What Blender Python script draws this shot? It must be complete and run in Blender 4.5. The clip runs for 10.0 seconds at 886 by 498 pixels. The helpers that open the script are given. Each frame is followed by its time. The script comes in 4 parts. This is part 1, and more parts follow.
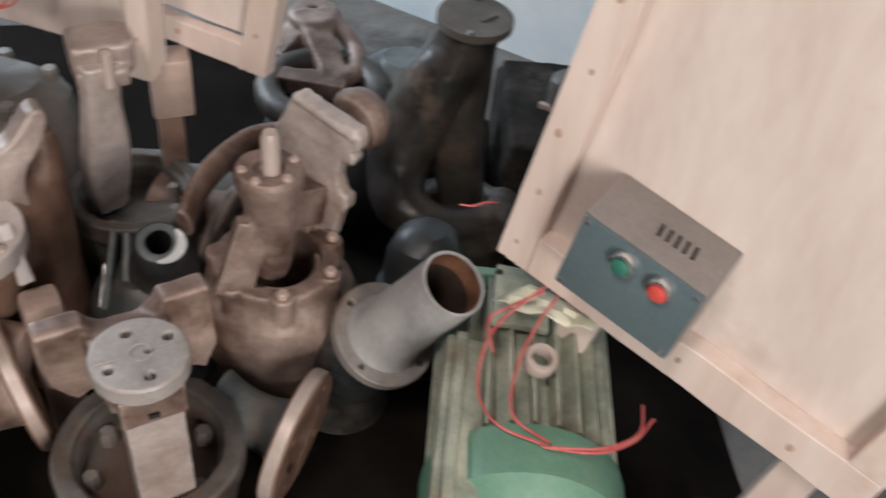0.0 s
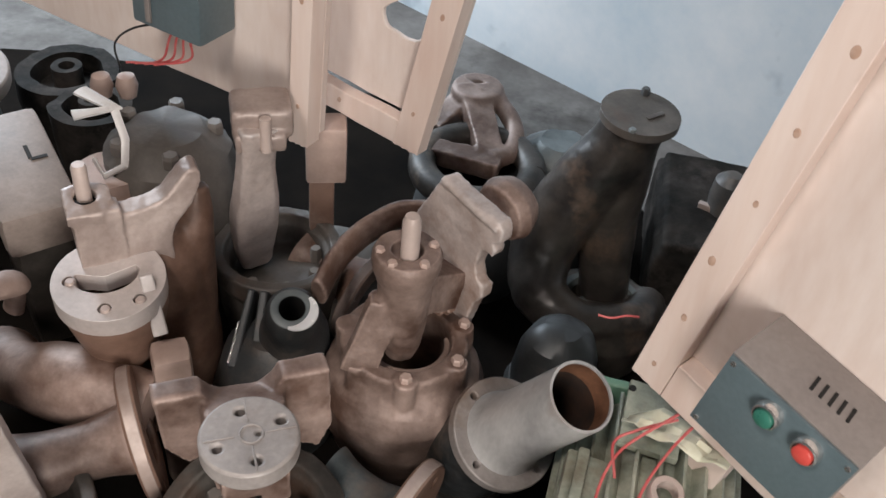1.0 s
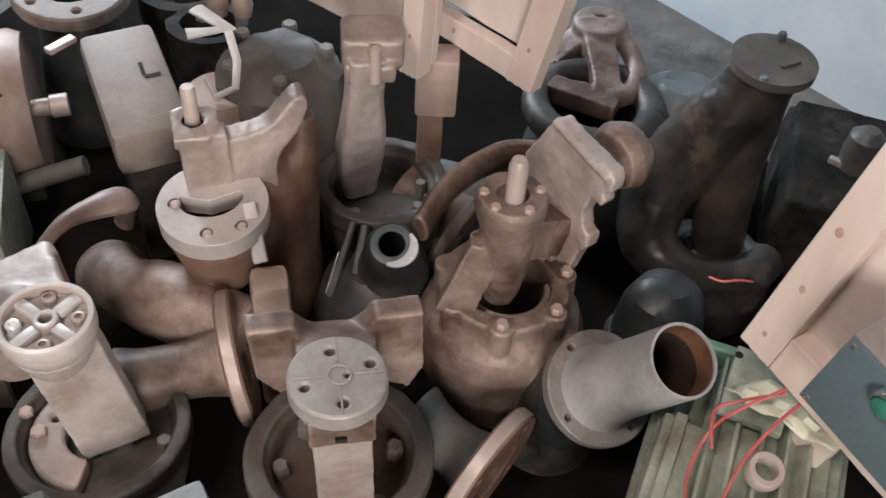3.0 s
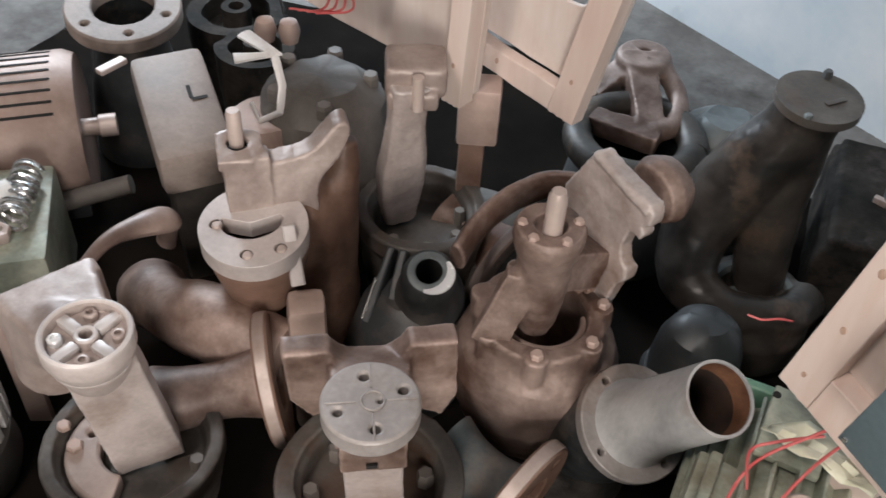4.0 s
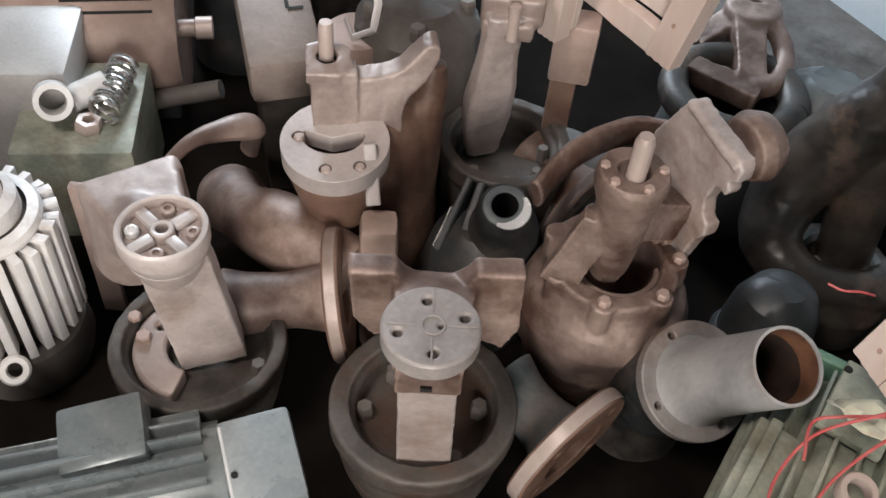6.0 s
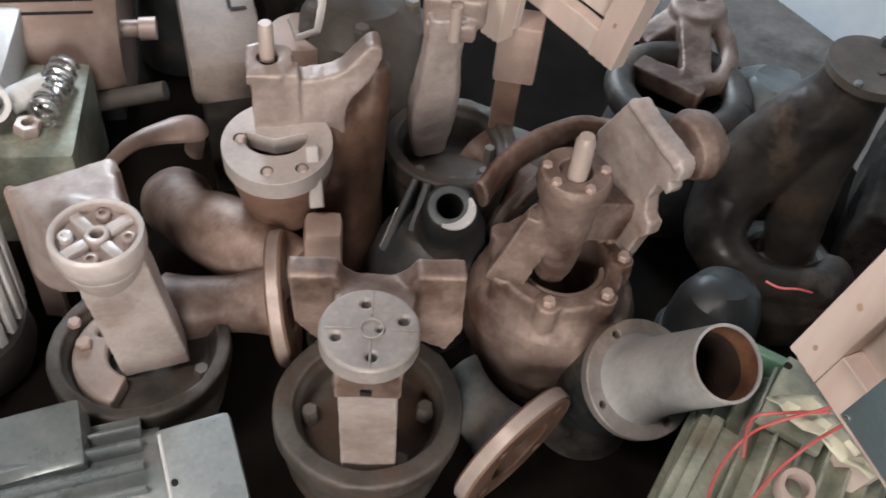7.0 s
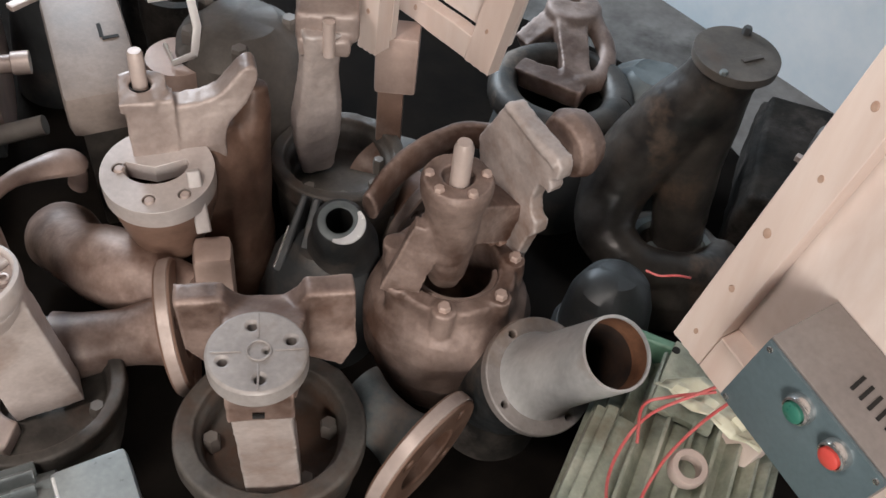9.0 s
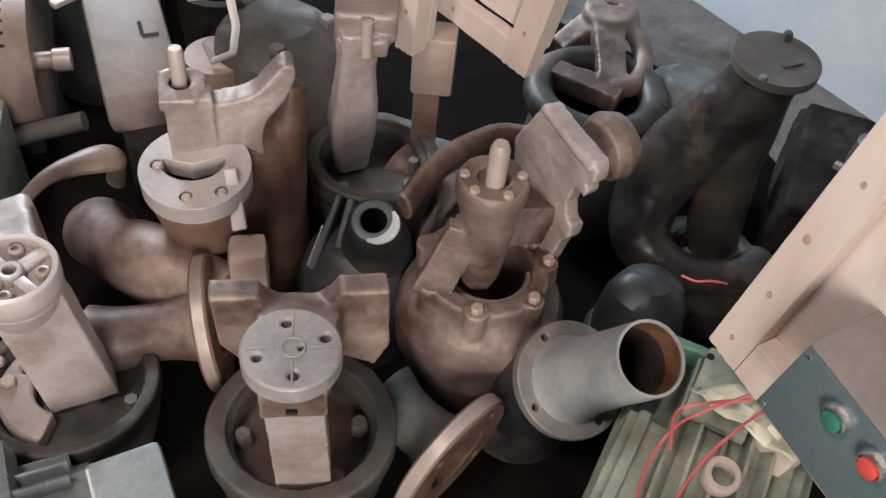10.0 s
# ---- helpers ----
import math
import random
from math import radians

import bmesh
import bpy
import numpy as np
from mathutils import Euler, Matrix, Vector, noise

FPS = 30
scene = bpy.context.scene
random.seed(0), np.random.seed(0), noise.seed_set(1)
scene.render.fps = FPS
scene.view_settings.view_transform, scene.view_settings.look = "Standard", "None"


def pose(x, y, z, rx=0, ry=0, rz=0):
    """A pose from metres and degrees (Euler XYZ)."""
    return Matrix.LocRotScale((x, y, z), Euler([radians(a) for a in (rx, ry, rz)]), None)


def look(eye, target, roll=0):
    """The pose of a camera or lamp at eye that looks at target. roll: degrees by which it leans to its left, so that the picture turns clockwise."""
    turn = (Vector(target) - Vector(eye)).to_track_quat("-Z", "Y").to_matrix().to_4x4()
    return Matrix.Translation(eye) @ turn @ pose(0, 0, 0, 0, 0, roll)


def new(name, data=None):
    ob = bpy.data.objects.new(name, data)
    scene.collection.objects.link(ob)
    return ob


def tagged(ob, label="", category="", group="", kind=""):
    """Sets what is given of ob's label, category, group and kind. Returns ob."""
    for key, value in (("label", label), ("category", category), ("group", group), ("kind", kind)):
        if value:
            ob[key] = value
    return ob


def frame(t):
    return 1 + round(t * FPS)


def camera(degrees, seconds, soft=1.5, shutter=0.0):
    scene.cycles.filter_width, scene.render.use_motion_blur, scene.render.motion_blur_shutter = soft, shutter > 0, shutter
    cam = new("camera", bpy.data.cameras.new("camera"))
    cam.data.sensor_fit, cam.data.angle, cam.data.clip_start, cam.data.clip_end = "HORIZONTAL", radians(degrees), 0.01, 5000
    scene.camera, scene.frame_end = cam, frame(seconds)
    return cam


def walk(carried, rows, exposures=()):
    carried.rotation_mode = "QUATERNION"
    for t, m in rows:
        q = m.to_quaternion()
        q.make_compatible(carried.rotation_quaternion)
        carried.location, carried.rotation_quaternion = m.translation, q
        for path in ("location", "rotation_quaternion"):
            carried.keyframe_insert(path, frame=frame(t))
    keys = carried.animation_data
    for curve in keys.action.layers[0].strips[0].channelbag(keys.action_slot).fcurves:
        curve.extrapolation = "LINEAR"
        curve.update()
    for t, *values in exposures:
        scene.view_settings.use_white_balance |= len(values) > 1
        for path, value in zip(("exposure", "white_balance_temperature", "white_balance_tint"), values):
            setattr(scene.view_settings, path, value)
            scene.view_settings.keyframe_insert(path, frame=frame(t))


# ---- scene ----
cam = camera(49.6, 10.0, shutter=0.5)
PATH = [
    (0, (0.008, 0.02, 1.223), (0.131, 1.493, -0.124), 7.1),
    (0.5, (0.009, 0.055, 1.23), (-0.115, 1.517, -0.129), 5.5),
    (1, (0.014, 0.094, 1.239), (-0.179, 1.606, -0.056), 6.3),
    (1.5, (0.02, 0.12, 1.233), (-0.215, 1.57, -0.124), 7.0),
    (2, (0.018, 0.13, 1.228), (-0.251, 1.532, -0.173), 6.2),
    (3.5, (0.01, 0.142, 1.233), (-0.406, 1.48, -0.193), 4.3),
    (4, (0.012, 0.14, 1.234), (-0.454, 1.5, -0.156), 3.9),
    (4.5, (0.015, 0.14, 1.232), (-0.548, 1.401, -0.214), 1.1),
    (5, (0.014, 0.14, 1.227), (-0.57, 1.361, -0.245), 2.7),
    (6.5, (0.024, 0.15, 1.219), (-0.519, 1.365, -0.274), 6.8),
    (7, (0.037, 0.161, 1.221), (-0.465, 1.403, -0.264), 7.3),
    (7.5, (0.05, 0.17, 1.233), (-0.407, 1.485, -0.203), 6.8),
    (8, (0.061, 0.175, 1.242), (-0.385, 1.546, -0.144), 6.4),
    (8.5, (0.074, 0.175, 1.238), (-0.326, 1.55, -0.159), 7.1),
    (9, (0.075, 0.175, 1.231), (-0.287, 1.495, -0.227), 7.6),
    (9.5, (0.072, 0.173, 1.228), (-0.331, 1.484, -0.229), 7.3),
    (10, (0.07, 0.171, 1.228), (-0.35, 1.473, -0.23), 6.8),
]
walk(cam, [(t, look(eye, target, roll)) for t, eye, target, roll in PATH])

# ---- world and light ----
AX = Vector((0.86, -0.51, 0)).normalized()   # along the back wall
AY = Vector((0.51, 0.86, 0)).normalized()    # into the back wall
BACK = Vector((-0.08, 2.31, 0))
ROOM = Matrix(((AX.x, AY.x, 0, BACK.x), (AX.y, AY.y, 0, BACK.y), (0, 0, 1, 0), (0, 0, 0, 1)))

world = bpy.data.worlds.new("world")
scene.world = world
world.use_nodes = True
wn = world.node_tree
sky = wn.nodes.new("ShaderNodeTexSky")
sky.sky_type, sky.sun_disc = "NISHITA", False
sky.sun_elevation, sky.sun_rotation = radians(40), radians(120)
wn.links.new(sky.outputs[0], wn.nodes["Background"].inputs[0])
wn.nodes["Background"].inputs[1].default_value = 0.1


def area_lamp(name, eye, target, sx, sy, watts, colour):
    data = bpy.data.lights.new(name, "AREA")
    data.shape, data.size, data.size_y, data.energy, data.color = "RECTANGLE", sx, sy, watts, colour
    ob = new(name, data)
    ob.matrix_world = look(eye, target)
    return ob


# Unseen lamp added overhead to light the castings; no such opening is known.
OVERHEAD = ROOM @ Vector((0.95, -2.70, 2.74))
area_lamp("overhead_lamp", OVERHEAD, ROOM @ Vector((-0.1, -1.3, 0.3)), 0.6, 0.5, 39, (1.0, 0.905, 0.84))
DOOR = ROOM @ Vector((1.93, -2.35, 0.85))
area_lamp("door_daylight", DOOR, ROOM @ Vector((0, -2.0, 0.5)), 0.45, 0.75, 25, (1.0, 0.94, 0.88))
# Unseen side lamp added to brighten the back wall.
SIDE = ROOM @ Vector((-2.13, -0.75, 1.55))
area_lamp("side_fill_lamp", SIDE, ROOM @ Vector((-0.9, 0.0, 0.6)), 0.9, 0.9, 96, (0.78, 0.89, 1.0))


# ---- materials ----
def material(name, base, second, rough=0.6, metal=0.0, scale=18.0, bump=0.25, fine=160.0, third=None, amount=0.5, streak=None, spec=0.5, wear=0.0):
    """Two colours mixed by a coarse noise, a third by patches, relief at two scales."""
    m = bpy.data.materials.new(name)
    m.use_nodes = True
    n, l = m.node_tree.nodes, m.node_tree.links
    b = n["Principled BSDF"]
    co = n.new("ShaderNodeTexCoord")
    mp = n.new("ShaderNodeMapping")
    l.new(co.outputs["Object"], mp.inputs[0])
    if streak:
        mp.inputs["Scale"].default_value = streak
    n1 = n.new("ShaderNodeTexNoise")
    n1.inputs["Scale"].default_value, n1.inputs["Detail"].default_value, n1.inputs["Roughness"].default_value = scale, 7, 0.62
    n2 = n.new("ShaderNodeTexNoise")
    n2.inputs["Scale"].default_value, n2.inputs["Detail"].default_value = fine, 4
    l.new(mp.outputs[0], n1.inputs["Vector"]), l.new(mp.outputs[0], n2.inputs["Vector"])
    ramp = n.new("ShaderNodeValToRGB")
    ramp.color_ramp.elements[0].position, ramp.color_ramp.elements[1].position = 0.36, 0.66
    ramp.color_ramp.elements[0].color, ramp.color_ramp.elements[1].color = (*base, 1), (*second, 1)
    l.new(n1.outputs[0], ramp.inputs[0])
    out = ramp.outputs[0]
    if third:
        n3 = n.new("ShaderNodeTexNoise")
        n3.inputs["Scale"].default_value, n3.inputs["Detail"].default_value, n3.inputs["Roughness"].default_value = scale * 0.37, 6, 0.7
        l.new(co.outputs["Object"], n3.inputs["Vector"])
        r3 = n.new("ShaderNodeValToRGB")
        r3.color_ramp.elements[0].position, r3.color_ramp.elements[1].position = 0.62 - 0.24 * amount, 0.76 - 0.2 * amount
        l.new(n3.outputs[0], r3.inputs[0])
        mx = n.new("ShaderNodeMix")
        mx.data_type = "RGBA"
        mx.inputs[7].default_value = (*third, 1)
        l.new(r3.outputs[0], mx.inputs[0]), l.new(out, mx.inputs[6])
        out = mx.outputs[2]
    fm = n.new("ShaderNodeMix")
    fm.data_type, fm.blend_type = "RGBA", "OVERLAY"
    fm.inputs[0].default_value = 0.22
    l.new(out, fm.inputs[6]), l.new(n2.outputs["Color"], fm.inputs[7])
    bw = n.new("ShaderNodeRGBToBW")
    l.new(n2.outputs["Color"], bw.inputs[0]), l.new(bw.outputs[0], fm.inputs[7])
    out = fm.outputs[2]
    if wear:
        ge = n.new("ShaderNodeNewGeometry")
        er = n.new("ShaderNodeMapRange")
        er.inputs[1].default_value, er.inputs[2].default_value, er.inputs[4].default_value = 0.515, 0.60, wear
        wm = n.new("ShaderNodeMix")
        wm.data_type = "RGBA"
        wm.inputs[7].default_value = (*(min(c * 1.7 + 0.04, 0.85) for c in second), 1)
        l.new(ge.outputs["Pointiness"], er.inputs[0]), l.new(er.outputs[0], wm.inputs[0]), l.new(out, wm.inputs[6])
        out = wm.outputs[2]
    l.new(out, b.inputs["Base Color"])
    rr = n.new("ShaderNodeMapRange")
    rr.inputs[3].default_value, rr.inputs[4].default_value = max(rough - 0.14, 0.02), min(rough + 0.14, 1)
    l.new(n1.outputs[0], rr.inputs[0]), l.new(rr.outputs[0], b.inputs["Roughness"])
    b.inputs["Metallic"].default_value, b.inputs["Specular IOR Level"].default_value = metal, spec
    bm1 = n.new("ShaderNodeBump")
    bm1.inputs["Strength"].default_value, bm1.inputs["Distance"].default_value = bump, 0.004
    bm2 = n.new("ShaderNodeBump")
    bm2.inputs["Strength"].default_value, bm2.inputs["Distance"].default_value = bump * 0.7, 0.0012
    l.new(n1.outputs[0], bm1.inputs["Height"]), l.new(n2.outputs[0], bm2.inputs["Height"])
    l.new(bm1.outputs[0], bm2.inputs["Normal"]), l.new(bm2.outputs[0], b.inputs["Normal"])
    return m


IRON = material("dusty_cast_iron", (0.100, 0.060, 0.046), (0.370, 0.272, 0.232), 0.5, 0.15, 9, 0.45, third=(0.085, 0.038, 0.022), amount=0.5, wear=0.6)
IRON_PALE = material("machined_iron", (0.23, 0.172, 0.150), (0.44, 0.358, 0.322), 0.42, 0.15, 9, 0.22, third=(0.17, 0.098, 0.068), amount=0.38, wear=0.5)
IRON_BRIGHT = material("bright_machined_iron", (0.36, 0.295, 0.268), (0.60, 0.515, 0.480), 0.42, 0.1, 9, 0.2, third=(0.30, 0.205, 0.162), amount=0.35, wear=0.5)
IRON_BROWN = material("brown_grey_casting", (0.036, 0.032, 0.028), (0.128, 0.112, 0.099), 0.58, 0.1, 10, 0.35, third=(0.085, 0.045, 0.028), amount=0.4, wear=0.5)
IRON_RUST = material("rusty_iron", (0.080, 0.038, 0.024), (0.215, 0.128, 0.092), 0.5, 0.1, 12, 0.4, third=(0.29, 0.215, 0.18), amount=0.3, wear=0.6)
# Dark iron: the tripod ring, and shade painted into two other parts.
IRON_DIM = material("dim_iron", (0.020, 0.018, 0.016), (0.075, 0.064, 0.055), 0.48, 0.15, 14, 0.45, third=(0.20, 0.145, 0.11), amount=0.35)
IRON_DARK = material("dark_cast_iron", (0.012, 0.014, 0.015), (0.045, 0.048, 0.05), 0.45, 0.2, 13, 0.35, third=(0.13, 0.10, 0.08), amount=0.4, wear=0.6)
IRON_BLUE = material("blue_grey_iron", (0.045, 0.058, 0.062), (0.13, 0.148, 0.15), 0.48, 0.15, 13, 0.35, third=(0.20, 0.16, 0.135), amount=0.4, wear=0.6)
STEEL_PIPE = material("oxidised_steel_pipe", (0.27, 0.265, 0.265), (0.54, 0.53, 0.52), 0.36, 0.15, 7, 0.15, third=(0.24, 0.175, 0.14), amount=0.35, streak=(1, 1, 0.5))
STEEL_DULL = material("dull_flange_steel", (0.20, 0.178, 0.168), (0.36, 0.325, 0.308), 0.45, 0.12, 10, 0.25, third=(0.17, 0.12, 0.09), amount=0.4)
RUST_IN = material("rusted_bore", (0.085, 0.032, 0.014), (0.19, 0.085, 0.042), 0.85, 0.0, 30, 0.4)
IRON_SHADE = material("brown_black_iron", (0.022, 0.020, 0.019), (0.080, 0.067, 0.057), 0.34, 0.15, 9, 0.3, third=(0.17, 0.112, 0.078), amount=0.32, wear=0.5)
IRON_BLACK = material("matt_black_iron", (0.010, 0.009, 0.008), (0.035, 0.030, 0.026), 0.85, 0.0, 20, 0.4, third=(0.06, 0.05, 0.045), amount=0.4, spec=0.15)
BORE_DARK = material("near_black_bore", (0.012, 0.006, 0.004), (0.04, 0.018, 0.009), 0.9, 0.0, 30, 0.3)
# Near-white for glints and edge highlights that are put into the colour.
SHINE = material("painted_glint", (0.80, 0.80, 0.80), (0.88, 0.87, 0.86), 0.25, 0.2, 30, 0.3)
CHROME = material("bright_steel", (0.62, 0.62, 0.62), (0.78, 0.77, 0.75), 0.2, 0.9, 40, 0.25)
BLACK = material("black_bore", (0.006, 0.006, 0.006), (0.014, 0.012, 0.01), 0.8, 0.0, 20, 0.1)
WOOD = material("raw_pine", (0.66, 0.52, 0.455), (0.80, 0.675, 0.61), 0.62, 0.0, 9, 0.2, 60, third=(0.54, 0.41, 0.345), amount=0.35, streak=(1, 1, 0.14))
PLY = material("plywood_sheet", (0.63, 0.525, 0.475), (0.75, 0.655, 0.60), 0.66, 0.0, 6, 0.14, 70, third=(0.54, 0.44, 0.385), amount=0.35, streak=(1, 1, 0.3))
KNOT = material("brown_knot", (0.40, 0.25, 0.18), (0.52, 0.36, 0.28), 0.7, 0.0, 60, 0.2)
GREEN = material("green_enamel", (0.10, 0.23, 0.16), (0.17, 0.31, 0.22), 0.38, 0.0, 8, 0.12, third=(0.22, 0.25, 0.19), amount=0.35)
GREEN_GREY = material("grey_green_fins", (0.24, 0.265, 0.21), (0.44, 0.445, 0.36), 0.5, 0.1, 20, 0.25, third=(0.20, 0.17, 0.12), amount=0.4)
PANEL_BLUE = material("blue_grey_enamel", (0.085, 0.12, 0.135), (0.115, 0.155, 0.17), 0.4, 0.0, 6, 0.06)
PANEL_GREY = material("grey_enamel", (0.21, 0.185, 0.175), (0.27, 0.24, 0.225), 0.5, 0.0, 6, 0.06)
GREY_PAINT = material("grey_machine_paint", (0.15, 0.175, 0.18), (0.25, 0.27, 0.27), 0.3, 0.2, 10, 0.15, third=(0.30, 0.31, 0.31), amount=0.35)
WHITE_METAL = material("bare_aluminium", (0.72, 0.69, 0.67), (0.86, 0.84, 0.82), 0.4, 0.05, 14, 0.2, third=(0.42, 0.36, 0.32), amount=0.2)
LID = material("light_grey_enamel", (0.24, 0.27, 0.28), (0.38, 0.41, 0.415), 0.3, 0.1, 7, 0.1, third=(0.17, 0.19, 0.195), amount=0.3)
IRON_DUST = material("beige_dusty_casting", (0.18, 0.144, 0.124), (0.33, 0.270, 0.238), 0.6, 0.05, 9, 0.25, third=(0.13, 0.09, 0.07), amount=0.4)
PALE_SHEET = material("pale_grey_plastic", (0.40, 0.385, 0.37), (0.55, 0.53, 0.51), 0.4, 0.0, 6, 0.05)
PVC = material("white_plastic", (0.70, 0.69, 0.67), (0.80, 0.79, 0.77), 0.3, 0.0, 12, 0.05)
PAPER = material("yellowed_paper", (0.62, 0.62, 0.47), (0.74, 0.72, 0.58), 0.7, 0.0, 14, 0.1)
RED_PLASTIC = material("red_plastic", (0.56, 0.06, 0.05), (0.66, 0.10, 0.08), 0.3, 0.0, 10, 0.02)
GREEN_PLASTIC = material("green_plastic", (0.03, 0.15, 0.11), (0.05, 0.20, 0.145), 0.3, 0.0, 10, 0.02)
RED_WIRE = material("red_insulation", (0.50, 0.08, 0.08), (0.62, 0.16, 0.15), 0.45, 0.0, 30, 0.02)
BLACK_RUBBER = material("black_insulation", (0.015, 0.015, 0.016), (0.03, 0.03, 0.03), 0.5, 0.0, 30, 0.05)
FLOOR = material("grey_concrete", (0.12, 0.111, 0.104), (0.22, 0.208, 0.198), 0.85, 0.0, 5, 0.4, 60, third=(0.06, 0.055, 0.05), amount=0.45, spec=0.05)
# Near-black that paints the shade in the gaps between the castings.
FLOOR_SHADE = material("shaded_floor", (0.006, 0.005, 0.0045), (0.014, 0.011, 0.009), 0.95, 0.0, 6, 0.4, 60, spec=0.03)
LIME = material("stained_limewash", (0.66, 0.77, 0.85), (0.86, 0.91, 0.95), 0.8, 0.0, 2.6, 0.2, 40, third=(0.17, 0.23, 0.28), amount=0.5)
# Kept dark so that the unseen walls and ceiling bounce little light.
PLASTER = material("grey_plaster", (0.07, 0.062, 0.056), (0.12, 0.108, 0.10), 0.85, 0.0, 3, 0.25, 50, third=(0.05, 0.045, 0.042), amount=0.4)


# ---- mesh makers ----
def frame_at(o, z=(0, 0, 1), x=(1, 0, 0)):
    """A frame at o with local z along z and local x as near x as can be."""
    z = Vector(z).normalized()
    x = Vector(x)
    x = x - z * x.dot(z)
    if x.length < 1e-5:
        x = z.orthogonal()
    x.normalize()
    y = z.cross(x)
    o = Vector(o)
    return Matrix(((x.x, y.x, z.x, o.x), (x.y, y.y, z.y, o.y), (x.z, y.z, z.z, o.z), (0, 0, 0, 1)))


def lathe(profile, seg=48, m=Matrix(), squash=1.0, wobble=0.0):
    bm = bmesh.new()
    rings = []
    for r, z in profile:
        if r < 1e-6:
            rings.append([bm.verts.new(m @ Vector((0, 0, z)))])
        else:
            rings.append([bm.verts.new(m @ Vector((r * math.cos(a) * (1 + wobble * math.sin(3 * a + z * 40)), r * math.sin(a) * squash, z)))
                          for a in (2 * math.pi * i / seg for i in range(seg))])
    for a, b in zip(rings, rings[1:]):
        for i in range(seg):
            j = (i + 1) % seg
            if len(a) == 1 and len(b) > 1:
                bm.faces.new((a[0], b[j], b[i]))
            elif len(b) == 1 and len(a) > 1:
                bm.faces.new((a[i], a[j], b[0]))
            elif len(a) > 1:
                bm.faces.new((a[i], a[j], b[j], b[i]))
    bmesh.ops.recalc_face_normals(bm, faces=bm.faces)
    return bm


def sweep(points, radii, seg=20, caps=True, squash=1.0, square=False):
    """A tube along points; radii one or many. square: a bar of rectangular section."""
    pts = [Vector(p) for p in points]
    radii = list(radii) if hasattr(radii, "__len__") else [radii] * len(pts)
    bm = bmesh.new()
    rings, side = [], None
    for i, p in enumerate(pts):
        d = (pts[min(i + 1, len(pts) - 1)] - pts[max(i - 1, 0)]).normalized()
        if side is None:
            side = d.orthogonal() if abs(d.z) > 0.95 else d.cross(Vector((0, 0, 1)))
        side = (side - d * side.dot(d)).normalized()
        up = side.cross(d)
        ring = []
        for k in range(seg):
            a = 2 * math.pi * (k + 0.5) / seg
            c, s = math.cos(a), math.sin(a)
            if square:
                q = max(abs(c), abs(s))
                c, s = c / q, s / q
            ring.append(bm.verts.new(p + side * c * radii[i] + up * s * radii[i] * squash))
        rings.append(ring)
    for a, b in zip(rings, rings[1:]):
        for k in range(seg):
            bm.faces.new((a[k], a[(k + 1) % seg], b[(k + 1) % seg], b[k]))
    if caps:
        bm.faces.new(rings[0][::-1]), bm.faces.new(rings[-1])
    bmesh.ops.recalc_face_normals(bm, faces=bm.faces)
    return bm


def curve_points(ctrl, n=8):
    """A smooth line through the control points."""
    c = [Vector(p) for p in ctrl]
    c = [2 * c[0] - c[1], *c, 2 * c[-1] - c[-2]]
    out = []
    for i in range(1, len(c) - 2):
        for k in range(n):
            t = k / n
            a, b, d, e = c[i - 1], c[i], c[i + 1], c[i + 2]
            out.append(0.5 * (2 * b + (d - a) * t + (2 * a - 5 * b + 4 * d - e) * t * t + (3 * b - a - 3 * d + e) * t ** 3))
    return out + [c[-2]]


def plate(outline, depth, m=Matrix(), holes=(), round_to=0.0):
    """A plate of an outline in its local xy, from local z 0 to depth, with round holes (x, y, r) or holes given as loops."""
    bm = bmesh.new()
    loops = [[(x, y) for x, y in outline]]
    loops += [[(x + r * math.cos(a), y + r * math.sin(a)) for a in (2 * math.pi * i / 18 for i in range(18))] for x, y, r in (h for h in holes if len(h) == 3)]
    loops += [list(h) for h in holes if len(h) > 3]
    edges = []
    for loop in loops:
        vs = [bm.verts.new((x, y, 0)) for x, y in loop]
        edges += [bm.edges.new((vs[i], vs[(i + 1) % len(vs)])) for i in range(len(vs))]
    bmesh.ops.triangle_fill(bm, use_beauty=True, use_dissolve=False, edges=edges)
    ext = bmesh.ops.extrude_face_region(bm, geom=bm.faces[:])
    bmesh.ops.translate(bm, verts=[v for v in ext["geom"] if isinstance(v, bmesh.types.BMVert)], vec=(0, 0, depth))
    bmesh.ops.recalc_face_normals(bm, faces=bm.faces)
    bmesh.ops.transform(bm, matrix=m, verts=bm.verts)
    return bm


def ellipse(rx, ry, n=40, cx=0.0, cy=0.0, a0=0.0, a1=360.0):
    full = abs(a1 - a0) >= 360
    return [(cx + rx * math.cos(radians(a0 + (a1 - a0) * i / (n if full else n - 1))), cy + ry * math.sin(radians(a0 + (a1 - a0) * i / (n if full else n - 1)))) for i in range(n)]


def box(sx, sy, sz, m=Matrix(), bevel=0.003, taper=1.0):
    """A box centred in its local xy, from local z 0 to sz."""
    bm = bmesh.new()
    bmesh.ops.create_cube(bm, size=1)
    for v in bm.verts:
        k = taper if v.co.z > 0 else 1.0
        v.co = Vector((v.co.x * sx * k, v.co.y * sy * k, (v.co.z + 0.5) * sz))
    if bevel:
        bmesh.ops.bevel(bm, geom=bm.edges[:], offset=bevel, segments=2, affect="EDGES", profile=0.6)
    bmesh.ops.transform(bm, matrix=m, verts=bm.verts)
    return bm


